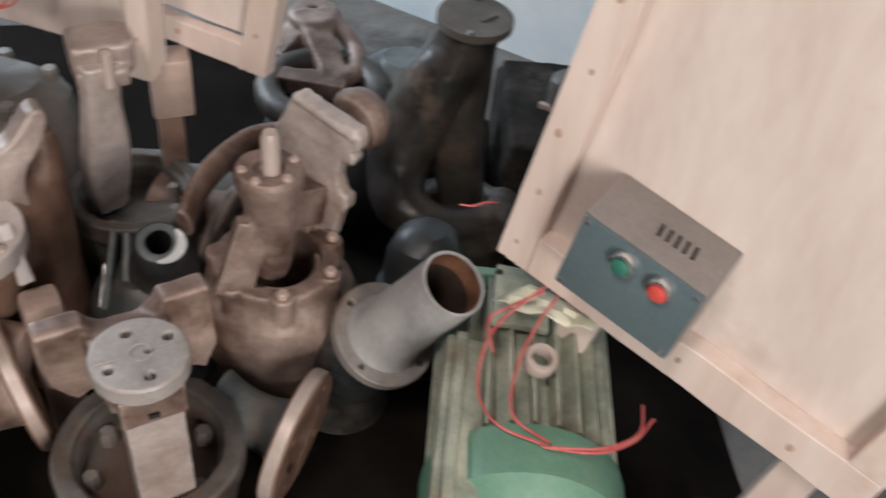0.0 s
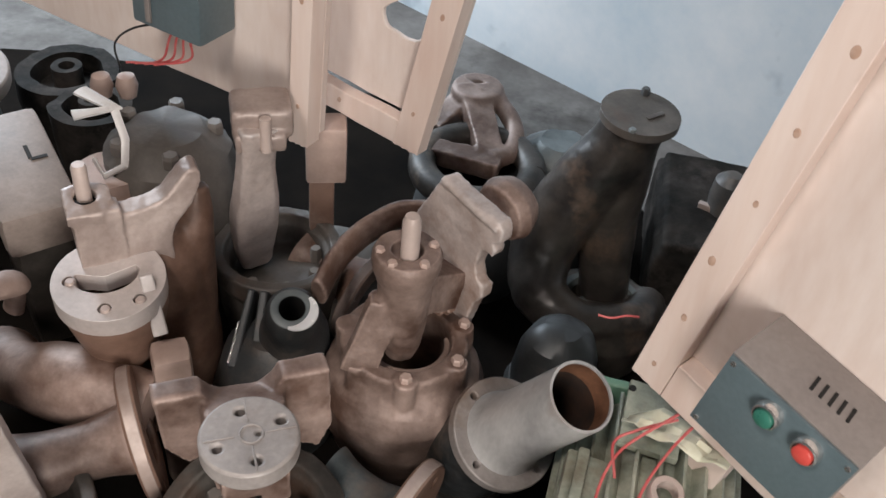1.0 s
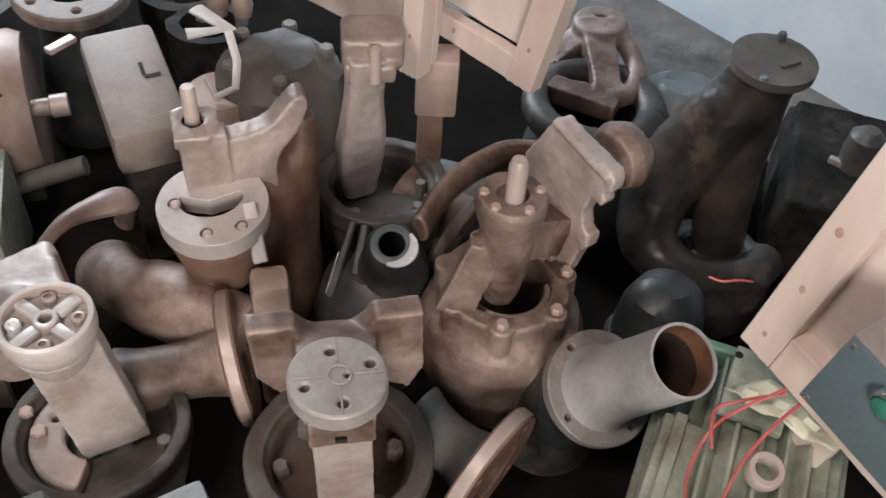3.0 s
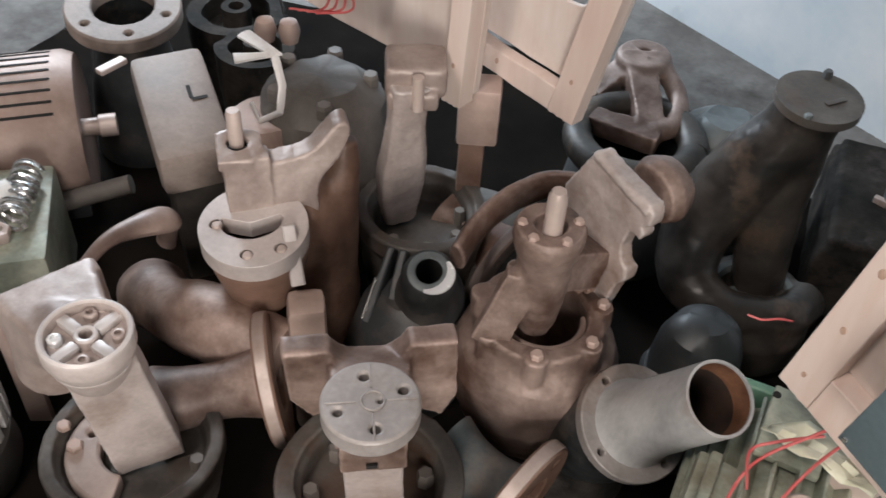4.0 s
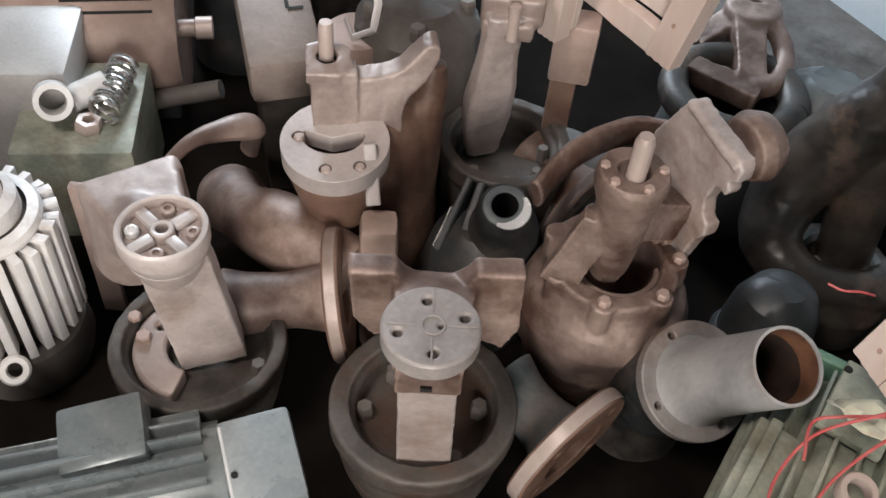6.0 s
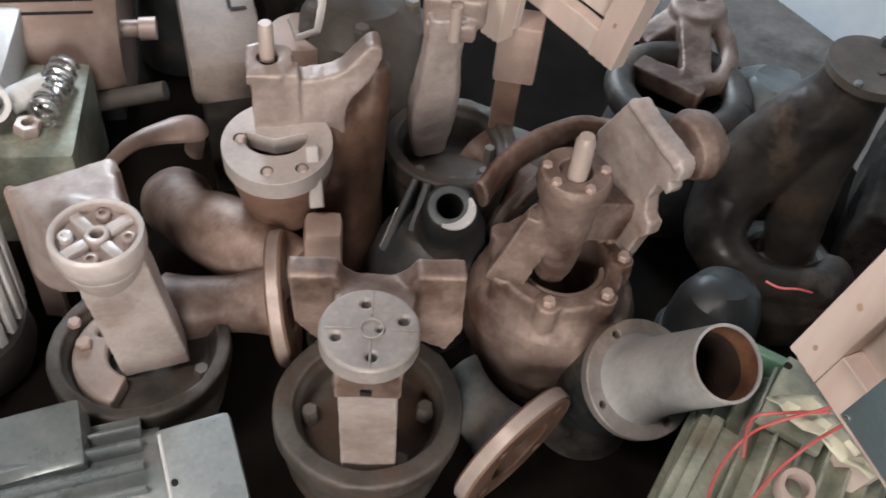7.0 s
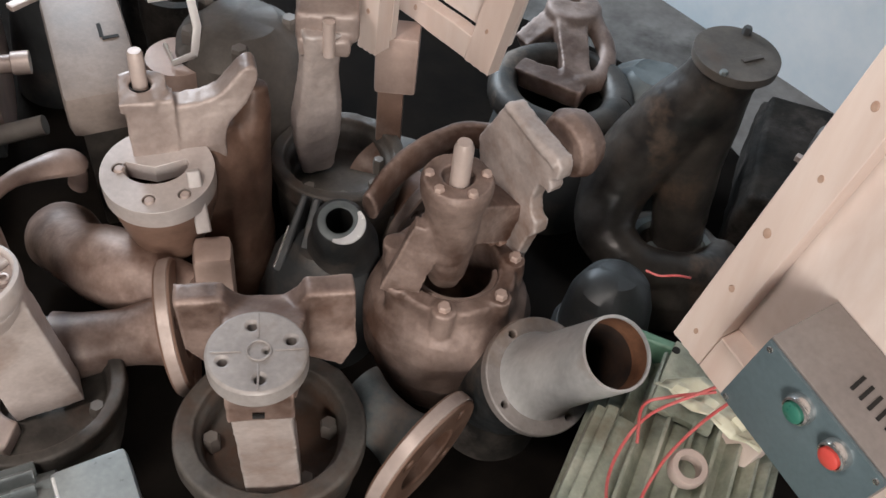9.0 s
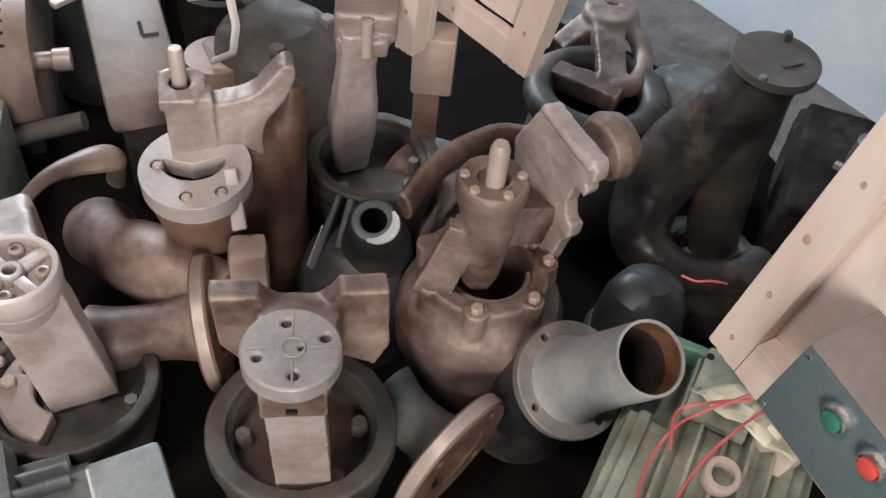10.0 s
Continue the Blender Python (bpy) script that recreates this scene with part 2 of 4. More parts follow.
def join(*bms):
    out = bms[0]
    for b in bms[1:]:
        me = bpy.data.meshes.new("tmp")
        b.to_mesh(me)
        b.free()
        out.from_mesh(me)
        bpy.data.meshes.remove(me)
    return out


def rough_up(bm, amount=0.0015, scale=30.0):
    """Uneven foundry surface."""
    bm.normal_update()
    for v in bm.verts:
        v.co += v.normal * amount * noise.noise(v.co * scale)
    return bm


def part(name, bm, mat, parent=None, label="", bevel=0.0, sharp=35):
    me = bpy.data.meshes.new(name)
    bm.normal_update()
    bm.to_mesh(me)
    bm.free()
    me.materials.append(mat)
    me.polygons.foreach_set("use_smooth", [True] * len(me.polygons))
    me.set_sharp_from_angle(angle=radians(sharp))
    ob = new(name, me)
    if parent is not None:
        ob.parent = parent
        ob.matrix_parent_inverse = Matrix.Translation(-world_place(parent))
    if bevel:
        b = ob.modifiers.new("bevel", "BEVEL")
        b.width, b.segments, b.limit_method, b.angle_limit = bevel, 2, "ANGLE", radians(40)
    if label:
        tagged(ob, label)
    return ob


def cast(name, bms, mat, parent=None, label="", voxel=0.0032, rounds=5, rough=0.0016, grain=0.03):
    """Overlapping solids melted into one casting: soft fillets, worn edges and an uneven foundry skin."""
    ob = part(name, join(*bms), mat, parent, label)
    r = ob.modifiers.new("melt", "REMESH")
    r.mode, r.voxel_size, r.use_smooth_shade = "VOXEL", voxel, True
    s = ob.modifiers.new("soften", "SMOOTH")
    s.factor, s.iterations = 0.5, rounds
    if rough:
        tex = bpy.data.textures.new(name + "_skin", "CLOUDS")
        tex.noise_scale, tex.noise_depth = grain, 3
        d = ob.modifiers.new("skin", "DISPLACE")
        d.texture, d.strength, d.mid_level, d.texture_coords = tex, rough * 2, 0.5, "LOCAL"
    return ob


def world_place(ob):
    return Vector(ob.location) if ob.type == "EMPTY" else Vector((0, 0, 0))


def thing(name, place, label, category, group=""):
    ob = new(name)
    ob.location, ob.empty_display_size = place, 0.05
    return tagged(ob, label, category, group)


def structure(name, bm, mat, label, category):
    return tagged(part(name, bm, mat), label, category, kind="structure")


# ---- room ----
def slab(x0, x1, y0, y1, z0, z1):
    return box(x1 - x0, y1 - y0, z1 - z0, ROOM @ Matrix.Translation(((x0 + x1) / 2, (y0 + y1) / 2, z0)), 0)


structure("floor", slab(-2.35, 2.2, -4.2, 0.2, -0.1, 0.0), FLOOR, "grey concrete workshop floor around a shade-dark patch", "floor")
structure("wall_back", slab(-2.35, 2.2, 0.0, 0.2, 0.0, 2.8), LIME, "stained blue-white limewashed wall behind the scrap", "wall")
# Unseen walls, added to close the room and hold back stray light.
structure("wall_front", slab(-2.35, 2.2, -4.2, -4.0, 0, 2.8), PLASTER, "unseen dark grey wall closing the room", "wall")
structure("wall_left", join(slab(-2.35, -2.2, -4.0, -1.25, 0, 2.8), slab(-2.35, -2.2, -0.25, 0.0, 0, 2.8), slab(-2.35, -2.2, -1.25, -0.25, 0, 1.05), slab(-2.35, -2.2, -1.25, -0.25, 2.05, 2.8)),
          PLASTER, "unseen grey wall with an opening for the side lamp", "wall")
structure("wall_right", join(slab(2.0, 2.2, -4.0, -2.9, 0, 2.8), slab(2.0, 2.2, -1.8, 0.0, 0, 2.8), slab(2.0, 2.2, -2.9, -1.8, 2.1, 2.8)),
          PLASTER, "unseen grey wall with an open doorway", "wall")
# Unseen ceiling; the hole in it only lets the added overhead lamp through.
structure("ceiling", join(slab(-2.35, 0.55, -4.2, 0.2, 2.8, 2.95), slab(1.35, 2.2, -4.2, 0.2, 2.8, 2.95), slab(0.55, 1.35, -4.2, -3.1, 2.8, 2.95), slab(0.55, 1.35, -2.3, 0.2, 2.8, 2.95)), PLASTER, "unseen grey ceiling with an opening for the overhead lamp", "ceiling")
# Thin dark sheet: shade under the pile, put into the floor's colour.
shade_outline = [(1.15 * math.cos(a) * (1 + 0.05 * math.sin(5 * a) + 0.04 * math.sin(9 * a + 1)), 0.99 * math.sin(a) * (1 + 0.05 * math.sin(4 * a + 2))) for a in (2 * math.pi * i / 72 for i in range(72))]
structure("floor_shade", plate(shade_outline, 0.002, ROOM @ Matrix.Translation((0.25, -1.30, 0.0008))), FLOOR_SHADE, "black patch painting the shade under the scrap", "floor stain")


# ---- pump castings ----
def az(deg):
    return Vector((math.cos(radians(deg)), math.sin(radians(deg)), 0))


def bolt(parent, place, r=0.009, h=0.012, mat=None, axis=(0, 0, 1)):
    """A hexagonal bolt head on a short shank."""
    m = frame_at(place, axis)
    return part("bolt", lathe([(0, h), (r * 0.8, h), (r, h * 0.75), (r, 0), (0, 0)], 6, m), mat or IRON_PALE, parent, sharp=20)


def outlet(parent, a, b, r, disc_r, thick=0.02, mat=None, disc_mat=None, bend=0.0, holes=4):
    """A flared neck from a to b, ended by a bolting flange."""
    a, b = Vector(a), Vector(b)
    d = (b - a).normalized()
    mid = (a + b) / 2 + Vector((0, 0, bend))
    part("outlet_neck", rough_up(sweep(curve_points([a, mid, b], 7), [r * (1.15 - 0.25 * math.sin(math.pi * i / 14)) for i in range(15)], 32, caps=True), 0.002, 26), mat or IRON, parent)
    hs = [(disc_r * 0.76 * math.cos(2 * math.pi * i / holes + 0.4), disc_r * 0.76 * math.sin(2 * math.pi * i / holes + 0.4), disc_r * 0.085) for i in range(holes)] + [(0, 0, disc_r * 0.5)]
    fl = part("outlet_flange", plate(ellipse(disc_r, disc_r, 48), thick, frame_at(b, d), hs), disc_mat or mat or IRON, parent, bevel=0.003)
    # Pale band puts the light on the rim into colour, against a darker face.
    part("lit_rim", lathe([(disc_r - 0.002, 0.002), (disc_r + 0.0015, 0.004), (disc_r + 0.002, thick / 2), (disc_r + 0.0015, thick - 0.004), (disc_r - 0.002, thick - 0.002)], 56, frame_at(b, d)), IRON_PALE, fl, "pale band painting the lit rim")
    return fl


def slope(p, q, w0, w1, h0, h1, face=None):
    """A tapered solid bar from p to q with its outer side along the line: widths and depths at both ends. face: where the outer side of an upright bar looks."""
    p, q = Vector(p), Vector(q)
    d = (q - p).normalized()
    side = d.cross(Vector(face or (0, 0, 1))).normalized()
    up = side.cross(d)
    bm = bmesh.new()
    rings = []
    for t, w, h in ((0, w0, h0), (0.5, (w0 + w1) / 2, (h0 + h1) / 2), (1, w1, h1)):
        c = p.lerp(q, t)
        rings.append([bm.verts.new(c + side * sx * w / 2 + up * (sz - 1) * h / 2) for sx, sz in ((-1, -1), (1, -1), (1, 1), (-1, 1))])
    for a, b in zip(rings, rings[1:]):
        for i in range(4):
            bm.faces.new((a[i], a[(i + 1) % 4], b[(i + 1) % 4], b[i]))
    bm.faces.new(rings[0][::-1]), bm.faces.new(rings[-1])
    bmesh.ops.recalc_face_normals(bm, faces=bm.faces)
    return bm


def saddle_solid(mid, back_az, half, top, low, thick=0.022, ear=0.052, dip=0.036, ragged=0.0):
    """An upright cradle: two square ears with a curved dip between them."""
    x, y = az(back_az - 90), az(back_az)
    n = 12
    dips = [(-half + ear + (2 * half - 2 * ear) * i / n, top - dip * math.sin(math.pi * i / n) ** 0.8) for i in range(n + 1)]
    out = [(-half, top), *dips, (half, top), (half + 0.004, low + 0.02), (half - 0.012, low - ragged), (0.0, low + 0.03), (-half + 0.03, low), (-half + 0.006, low + 0.03)]
    m = Matrix(((x.x, 0, -y.x, mid[0]), (x.y, 0, -y.y, mid[1]), (0, 1, 0, 0), (0, 0, 0, 1)))
    return plate(out, thick, m)


def volute(parent, c, r, rim, label="", mat=None, lip=0.84, step=0.76, deep=0.05, foot=0.6, flange=0.03):
    """A volute casing: a bolting rim with an inner step, a recessed floor, and a belly that draws in towards the ground."""
    prof = [(0, 0), (r * foot, 0), (r * (foot + 0.2), rim * 0.25), (r * 0.93, rim * 0.55), (r * 0.96, rim - flange - 0.012), (r * 1.02, rim - flange), (r * 1.02, rim - 0.004), (r, rim), (r * lip, rim),
            (r * (lip - 0.02), rim - 0.012), (r * step, rim - 0.016), (r * (step - 0.03), rim - deep), (0, rim - deep - 0.004)]
    return cast("volute_casing", [lathe(prof, 72, Matrix.Translation((c[0], c[1], 0)), wobble=0.012)], mat or IRON_BROWN, parent, label, 0.0034, 3, 0.0022, 0.04)


def front_pump():
    p = thing("pump_casing", (-0.27, 0.725, 0), "dusty cast-iron pump casing with a flat four-hole flange", "pump casing", "pump castings")
    c = (-0.268, 0.736)
    volute(p, c, 0.116, 0.205, lip=0.80, step=0.74)
    for a in (205, 332, 40, 150):
        d = az(a) * 0.074
        bolt(p, (c[0] + d.x, c[1] + d.y, 0.152), 0.012, 0.026, IRON_BROWN)
    hs = [(-0.019, 0.025, 0.0052), (0.024, 0.026, 0.0055), (0.018, -0.028, 0.0055), (-0.024, -0.025, 0.005), (0.009, 0.004, 0.003)]
    part("flange", plate(ellipse(0.0505, 0.0505, 56), 0.024, frame_at((-0.231, 0.661, 0.443)), hs), STEEL_DULL, p, "grey machined disc with four bolt holes", bevel=0.003)
    part("boss", lathe([(0.0125, 0.4672), (0.0125, 0.4685), (0.0115, 0.469), (0.0105, 0.4685), (0.0105, 0.4672)], 32, Matrix.Translation((-0.229, 0.662, 0))), STEEL_DULL, p)
    for a in (28, 118, 208, 298):
        d = az(a) * 0.031
        part("rib", box(0.030, 0.0022, 0.0012, Matrix.Translation((-0.230 + d.x, 0.662 + d.y, 0.4668)) @ Matrix.Rotation(radians(a), 4, "Z"), 0.0005), STEEL_DULL, p)
    hub = lathe([(0, 0.37), (0.026, 0.37), (0.030, 0.40), (0.045, 0.428), (0.047, 0.446), (0, 0.446)], 40, Matrix.Translation((-0.234, 0.668, 0)))
    neck = slope((-0.2135, 0.6300, 0.440), (-0.2150, 0.6325, 0.392), 0.068, 0.068, 0.05, 0.05, (0.47, -0.88, 0))
    cast("bracket", [hub, neck, saddle_solid((-0.290, 0.782), 120, 0.098, 0.422, 0.305, 0.030, ragged=0.02), slope((-0.290, 0.785, 0.390), (-0.240, 0.680, 0.440), 0.10, 0.075, 0.07, 0.06)], IRON, p)
    part("neck_slot", box(0.012, 0.004, 0.004, frame_at((-0.2150, 0.6290, 0.4095), (0.45, -0.85, 0.1), (0.88, 0.47, 0)), 0.0008), BLACK, p)
    cast("arm", [slope((-0.2155, 0.6330, 0.412), (-0.2290, 0.6710, 0.155), 0.062, 0.066, 0.040, 0.040, (0.47, -0.88, 0))], IRON_BRIGHT, p, "pale worn upright arm", 0.0028, 7, 0.0010)
    outlet(p, (-0.208, 0.858, 0.138), (-0.107, 0.824, 0.125), 0.043, 0.097, 0.024, IRON_BLUE, IRON_RUST)


def cap_pump():
    p = thing("pump_casing", (-0.57, 0.67, 0), "dusty cast-iron pump casing with a ribbed round cap", "pump casing", "pump castings")
    c = (-0.572, 0.672)
    volute(p, c, 0.113, 0.188, lip=0.86, step=0.80, deep=0.035)
    lobe = ellipse(0.086, 0.086, 30, 0, 0, 120, 285) + ellipse(0.042, 0.042, 20, 0.0, 0, 285, 120)
    part("cover_plate", plate(lobe, 0.026, Matrix.Translation((c[0], c[1], 0.150)), [(-0.060, -0.004, 0.006)]), IRON_PALE, p, "pale bolted inner cover", bevel=0.005)
    bolt(p, (-0.637, 0.640, 0.175), 0.011, 0.010, IRON)
    bolt(p, (-0.663, 0.655, 0.186), 0.009, 0.008, IRON)
    bolt(p, (-0.490, 0.690, 0.150), 0.011, 0.022, IRON_BROWN)
    m = Matrix.Translation((-0.549, 0.633, 0))
    part("cap", lathe([(0.030, 0.40), (0.044, 0.412), (0.049, 0.425), (0.0505, 0.430), (0.0505, 0.446), (0.0495, 0.450), (0.046, 0.452), (0.043, 0.449), (0.042, 0.437), (0.014, 0.434),
                       (0.013, 0.446), (0.011, 0.448), (0.0075, 0.447), (0.007, 0.425), (0, 0.425)], 56, m), IRON_BRIGHT, p, "grey round cap with a recessed face")
    for a in (75, 165, 255, 345):
        d = az(a)
        part("rib", box(0.030, 0.014, 0.011, m @ Matrix.Translation(d * 0.028 + Vector((0, 0, 0.434))) @ Matrix.Rotation(radians(a), 4, "Z"), 0.004), IRON_BRIGHT, p)
        e = az(a + 45) * 0.033
        # One lug takes the glint white; the other three are pale iron.
        part("lug", lathe([(0.008, 0.436), (0.008, 0.443), (0.0065, 0.445), (0.004, 0.4455), (0.0035, 0.442), (0, 0.442)], 14, m @ Matrix.Translation(e)), SHINE if a == 165 else IRON_PALE, p)
    hub = lathe([(0, 0.375), (0.032, 0.378), (0.040, 0.398), (0.0465, 0.416), (0, 0.416)], 40, m)
    cast("arm", [hub, slope((-0.541, 0.628, 0.408), (-0.540, 0.663, 0.162), 0.080, 0.086, 0.046, 0.046, (0.68, -0.73, 0))], IRON_BRIGHT, p, "pinkish worn arm under the cap", 0.003, 9, 0.0010)
    shoulder = sweep(curve_points([(-0.565, 0.650, 0.385), (-0.620, 0.668, 0.370), (-0.668, 0.690, 0.335), (-0.685, 0.700, 0.26)], 6), [0.036 + 0.0009 * i for i in range(19)], 28)
    cast("shoulder", [shoulder, slope((-0.690, 0.720, 0.395), (-0.575, 0.652, 0.405), 0.125, 0.075, 0.07, 0.05), saddle_solid((-0.688, 0.722), 148, 0.062, 0.392, 0.26, 0.024, 0.03, 0.003)], IRON_PALE, p, "smooth dusty cradle shoulder", 0.0034, 14, 0.0006)
    outlet(p, (-0.585, 0.745, 0.17), (-0.464, 0.822, 0.19), 0.044, 0.092, 0.022, IRON, IRON_RUST)


def slot_pump():
    p = thing("pump_casing", (-0.44, 1.0, 0), "pinkish dusty cast-iron pump bracket with a slotted round base", "pump casing", "pump castings")
    x, n = Vector((0.81, 0.586, 0)), Vector((0.586, -0.81, 0))
    horn_wall = sweep([(-0.462, 1.080, 0.425), (-0.466, 1.062, 0.36), (-0.476, 1.055, 0.25), (-0.49, 1.05, 0.10)], [0.018, 0.030, 0.040, 0.050], 28)
    cast("volute", [lathe([(0, 0.0), (0.070, 0.0), (0.084, 0.06), (0.086, 0.16), (0.080, 0.27), (0.070, 0.34), (0.050, 0.380), (0, 0.385)], 64, Matrix.Translation((-0.520, 1.040, 0)), wobble=0.02), horn_wall],
         IRON_RUST, p, "rust-brown rounded volute", 0.004, 6, 0.003, 0.05)
    hs = [(-0.049, 0.006, 0.0085), (-0.010, -0.050, 0.0085), (0.034, -0.044, 0.0085)]
    m = frame_at((-0.526, 0.932, 0.335), (0.04, -0.10, 1), (0.85, 0.5, 0))
    arc = [(-0.003 + 0.043 * math.cos(radians(a)), 0.012 + 0.036 * math.sin(radians(a))) for a in range(185, 356, 10)] + [(0.036, 0.016), (-0.004, 0.004), (-0.040, 0.016)]
    part("slotted_base", plate(ellipse(0.0725, 0.0725, 56), 0.030, m, [*hs, arc]), IRON_BRIGHT, p, "pale round base with a curved slot", bevel=0.0025)
    for hx, hy, r in hs:
        part("stud", lathe([(0.0072, 0.0), (0.0072, 0.031), (0.005, 0.035), (0, 0.035)], 14, m @ Matrix.Translation((hx + 0.001, hy - 0.002, -0.002))), IRON_PALE, p)
    part("elbow", rough_up(sweep(curve_points([(-0.77, 1.00, 0.05), (-0.73, 0.940, 0.13), (-0.655, 0.892, 0.178), (-0.555, 0.872, 0.205), (-0.462, 0.872, 0.195)], 7), [0.050 + 0.006 * math.sin(i * 0.4) for i in range(29)], 32), 0.003, 20), IRON, p)
    part("base_drum", rough_up(lathe([(0, 0.225), (0.040, 0.225), (0.056, 0.265), (0.068, 0.310), (0.070, 0.335), (0.062, 0.337), (0.058, 0.290), (0, 0.285)], 48, Matrix.Translation((-0.525, 0.935, 0)))), IRON_RUST, p)
    o = Vector((-0.526, 0.992, 0))
    wing = [(v.x, v.y) for v in curve_points([(-0.030, 0.345, 0), (-0.030, 0.430, 0), (0.0, 0.431, 0), (0.030, 0.434, 0), (0.056, 0.444, 0), (0.082, 0.472, 0), (0.099, 0.477, 0), (0.104, 0.460, 0), (0.086, 0.424, 0), (0.064, 0.402, 0), (0.056, 0.375, 0), (0.056, 0.345, 0)], 2)]
    body = [slope(o - x * 0.006 + n * 0.000 + Vector((0, 0, 0.430)), o - x * 0.004 + n * 0.022 + Vector((0, 0, 0.350)), 0.122, 0.118, 0.034, 0.040, n),
            slope(o - x * 0.034 + n * 0.016 + Vector((0, 0, 0.446)), o - x * 0.034 + n * 0.027 + Vector((0, 0, 0.350)), 0.060, 0.062, 0.034, 0.036, n),
            plate(wing, 0.034, Matrix(((x.x, -n.x * 0.18, -n.x, o.x + n.x * 0.088), (x.y, -n.y * 0.18, -n.y, o.y + n.y * 0.088), (0, 1, 0, 0), (0, 0, 0, 1)))),
            plate([(-0.030, -0.030), (0.014, -0.034), (0.032, -0.008), (0.032, 0.018), (0.004, 0.032), (-0.026, 0.026)], 0.018, frame_at((-0.569, 0.979, 0.434), (0.1, -0.12, 1), (0.75, 0.6, 0)), [(0.0, 0.004, 0.0145)])]
    cast("bracket", body, IRON_PALE, p, "pinkish dusty bracket with a blunt horn", 0.0026, 4, 0.0016, 0.025)
    part("pin", lathe([(0, 0.40), (0.0100, 0.40), (0.0100, 0.494), (0.008, 0.499), (0, 0.499)], 18, Matrix.Translation((-0.573, 0.984, 0))), IRON_PALE, p)
    part("pin_socket", lathe([(0, 0.427), (0.0150, 0.427), (0.0150, 0.4495), (0.0135, 0.4495), (0.0130, 0.430), (0, 0.430)], 24, Matrix.Translation((-0.570, 0.982, 0))), BLACK, p)
    part("side_bar", slope((-0.472, 0.930, 0.382), (-0.4485, 0.905, 0.302), 0.017, 0.020, 0.014, 0.014, (0.6, -0.8, 0)), IRON_BRIGHT, p, "bright steel strip", bevel=0.0025)
    part("foot_lug", rough_up(box(0.052, 0.05, 0.26, frame_at((-0.440, 0.905, 0.02), (0, 0, 1), (0.85, 0.5, 0)), 0.012), 0.003, 25), IRON, p)


def middle_pump():
    p = thing("pump_casing", (-0.40, 1.2, 0), "dusty cast-iron pump casing under the wooden boards", "pump casing", "pump castings")
    volute(p, (-0.388, 1.192), 0.102, 0.238, lip=0.82, step=0.74, deep=0.05)
    spine = curve_points([(-0.392, 1.140, 0.500), (-0.398, 1.142, 0.44), (-0.404, 1.150, 0.38), (-0.412, 1.160, 0.32), (-0.426, 1.186, 0.240), (-0.430, 1.196, 0.200)], 5)
    cast("arm", [sweep(spine, [0.030 - 0.004 * math.sin(i * 0.32) for i in range(len(spine))], 16, squash=0.72, square=True)], IRON_BRIGHT, p, "pale waisted upright arm", 0.003, 8, 0.002)
    head = box(0.084, 0.07, 0.046, frame_at((-0.396, 1.166, 0.478), (0, 0, 1), (0.91, 0.41, 0)), 0.008)
    cast("head_block", [head, box(0.070, 0.03, 0.03, frame_at((-0.388, 1.138, 0.462), (0, 0, 1), (0.91, 0.41, 0)), 0.006)], IRON_PALE, p)
    part("pin", lathe([(0, 0.47), (0.008, 0.47), (0.008, 0.522), (0, 0.524)], 14, Matrix.Translation((-0.375, 1.124, 0))), IRON_PALE, p)
    part("side_block", rough_up(box(0.062, 0.05, 0.100, frame_at((-0.335, 1.276, 0.332), (0, 0, 1), (0.95, 0.3, 0)), 0.006)), IRON, p)
    part("side_post", rough_up(box(0.04, 0.036, 0.21, frame_at((-0.345, 1.285, 0.13), (0, 0, 1), (0.95, 0.3, 0)), 0.006)), IRON_RUST, p)
    part("drum", rough_up(lathe([(0, 0.0), (0.10, 0.0), (0.115, 0.08), (0.10, 0.15), (0.05, 0.18), (0, 0.18)], 48, Matrix.Translation((-0.325, 1.275, 0)))), IRON_BROWN, p)
    outlet(p, (-0.37, 1.27, 0.16), (-0.26, 1.23, 0.14), 0.05, 0.085, 0.02, IRON_RUST, IRON)
    for a in (250, 300, 350, 40):
        d = az(a) * 0.064
        bolt(p, (-0.388 + d.x, 1.192 + d.y, 0.186), 0.010, 0.028, IRON_BROWN)


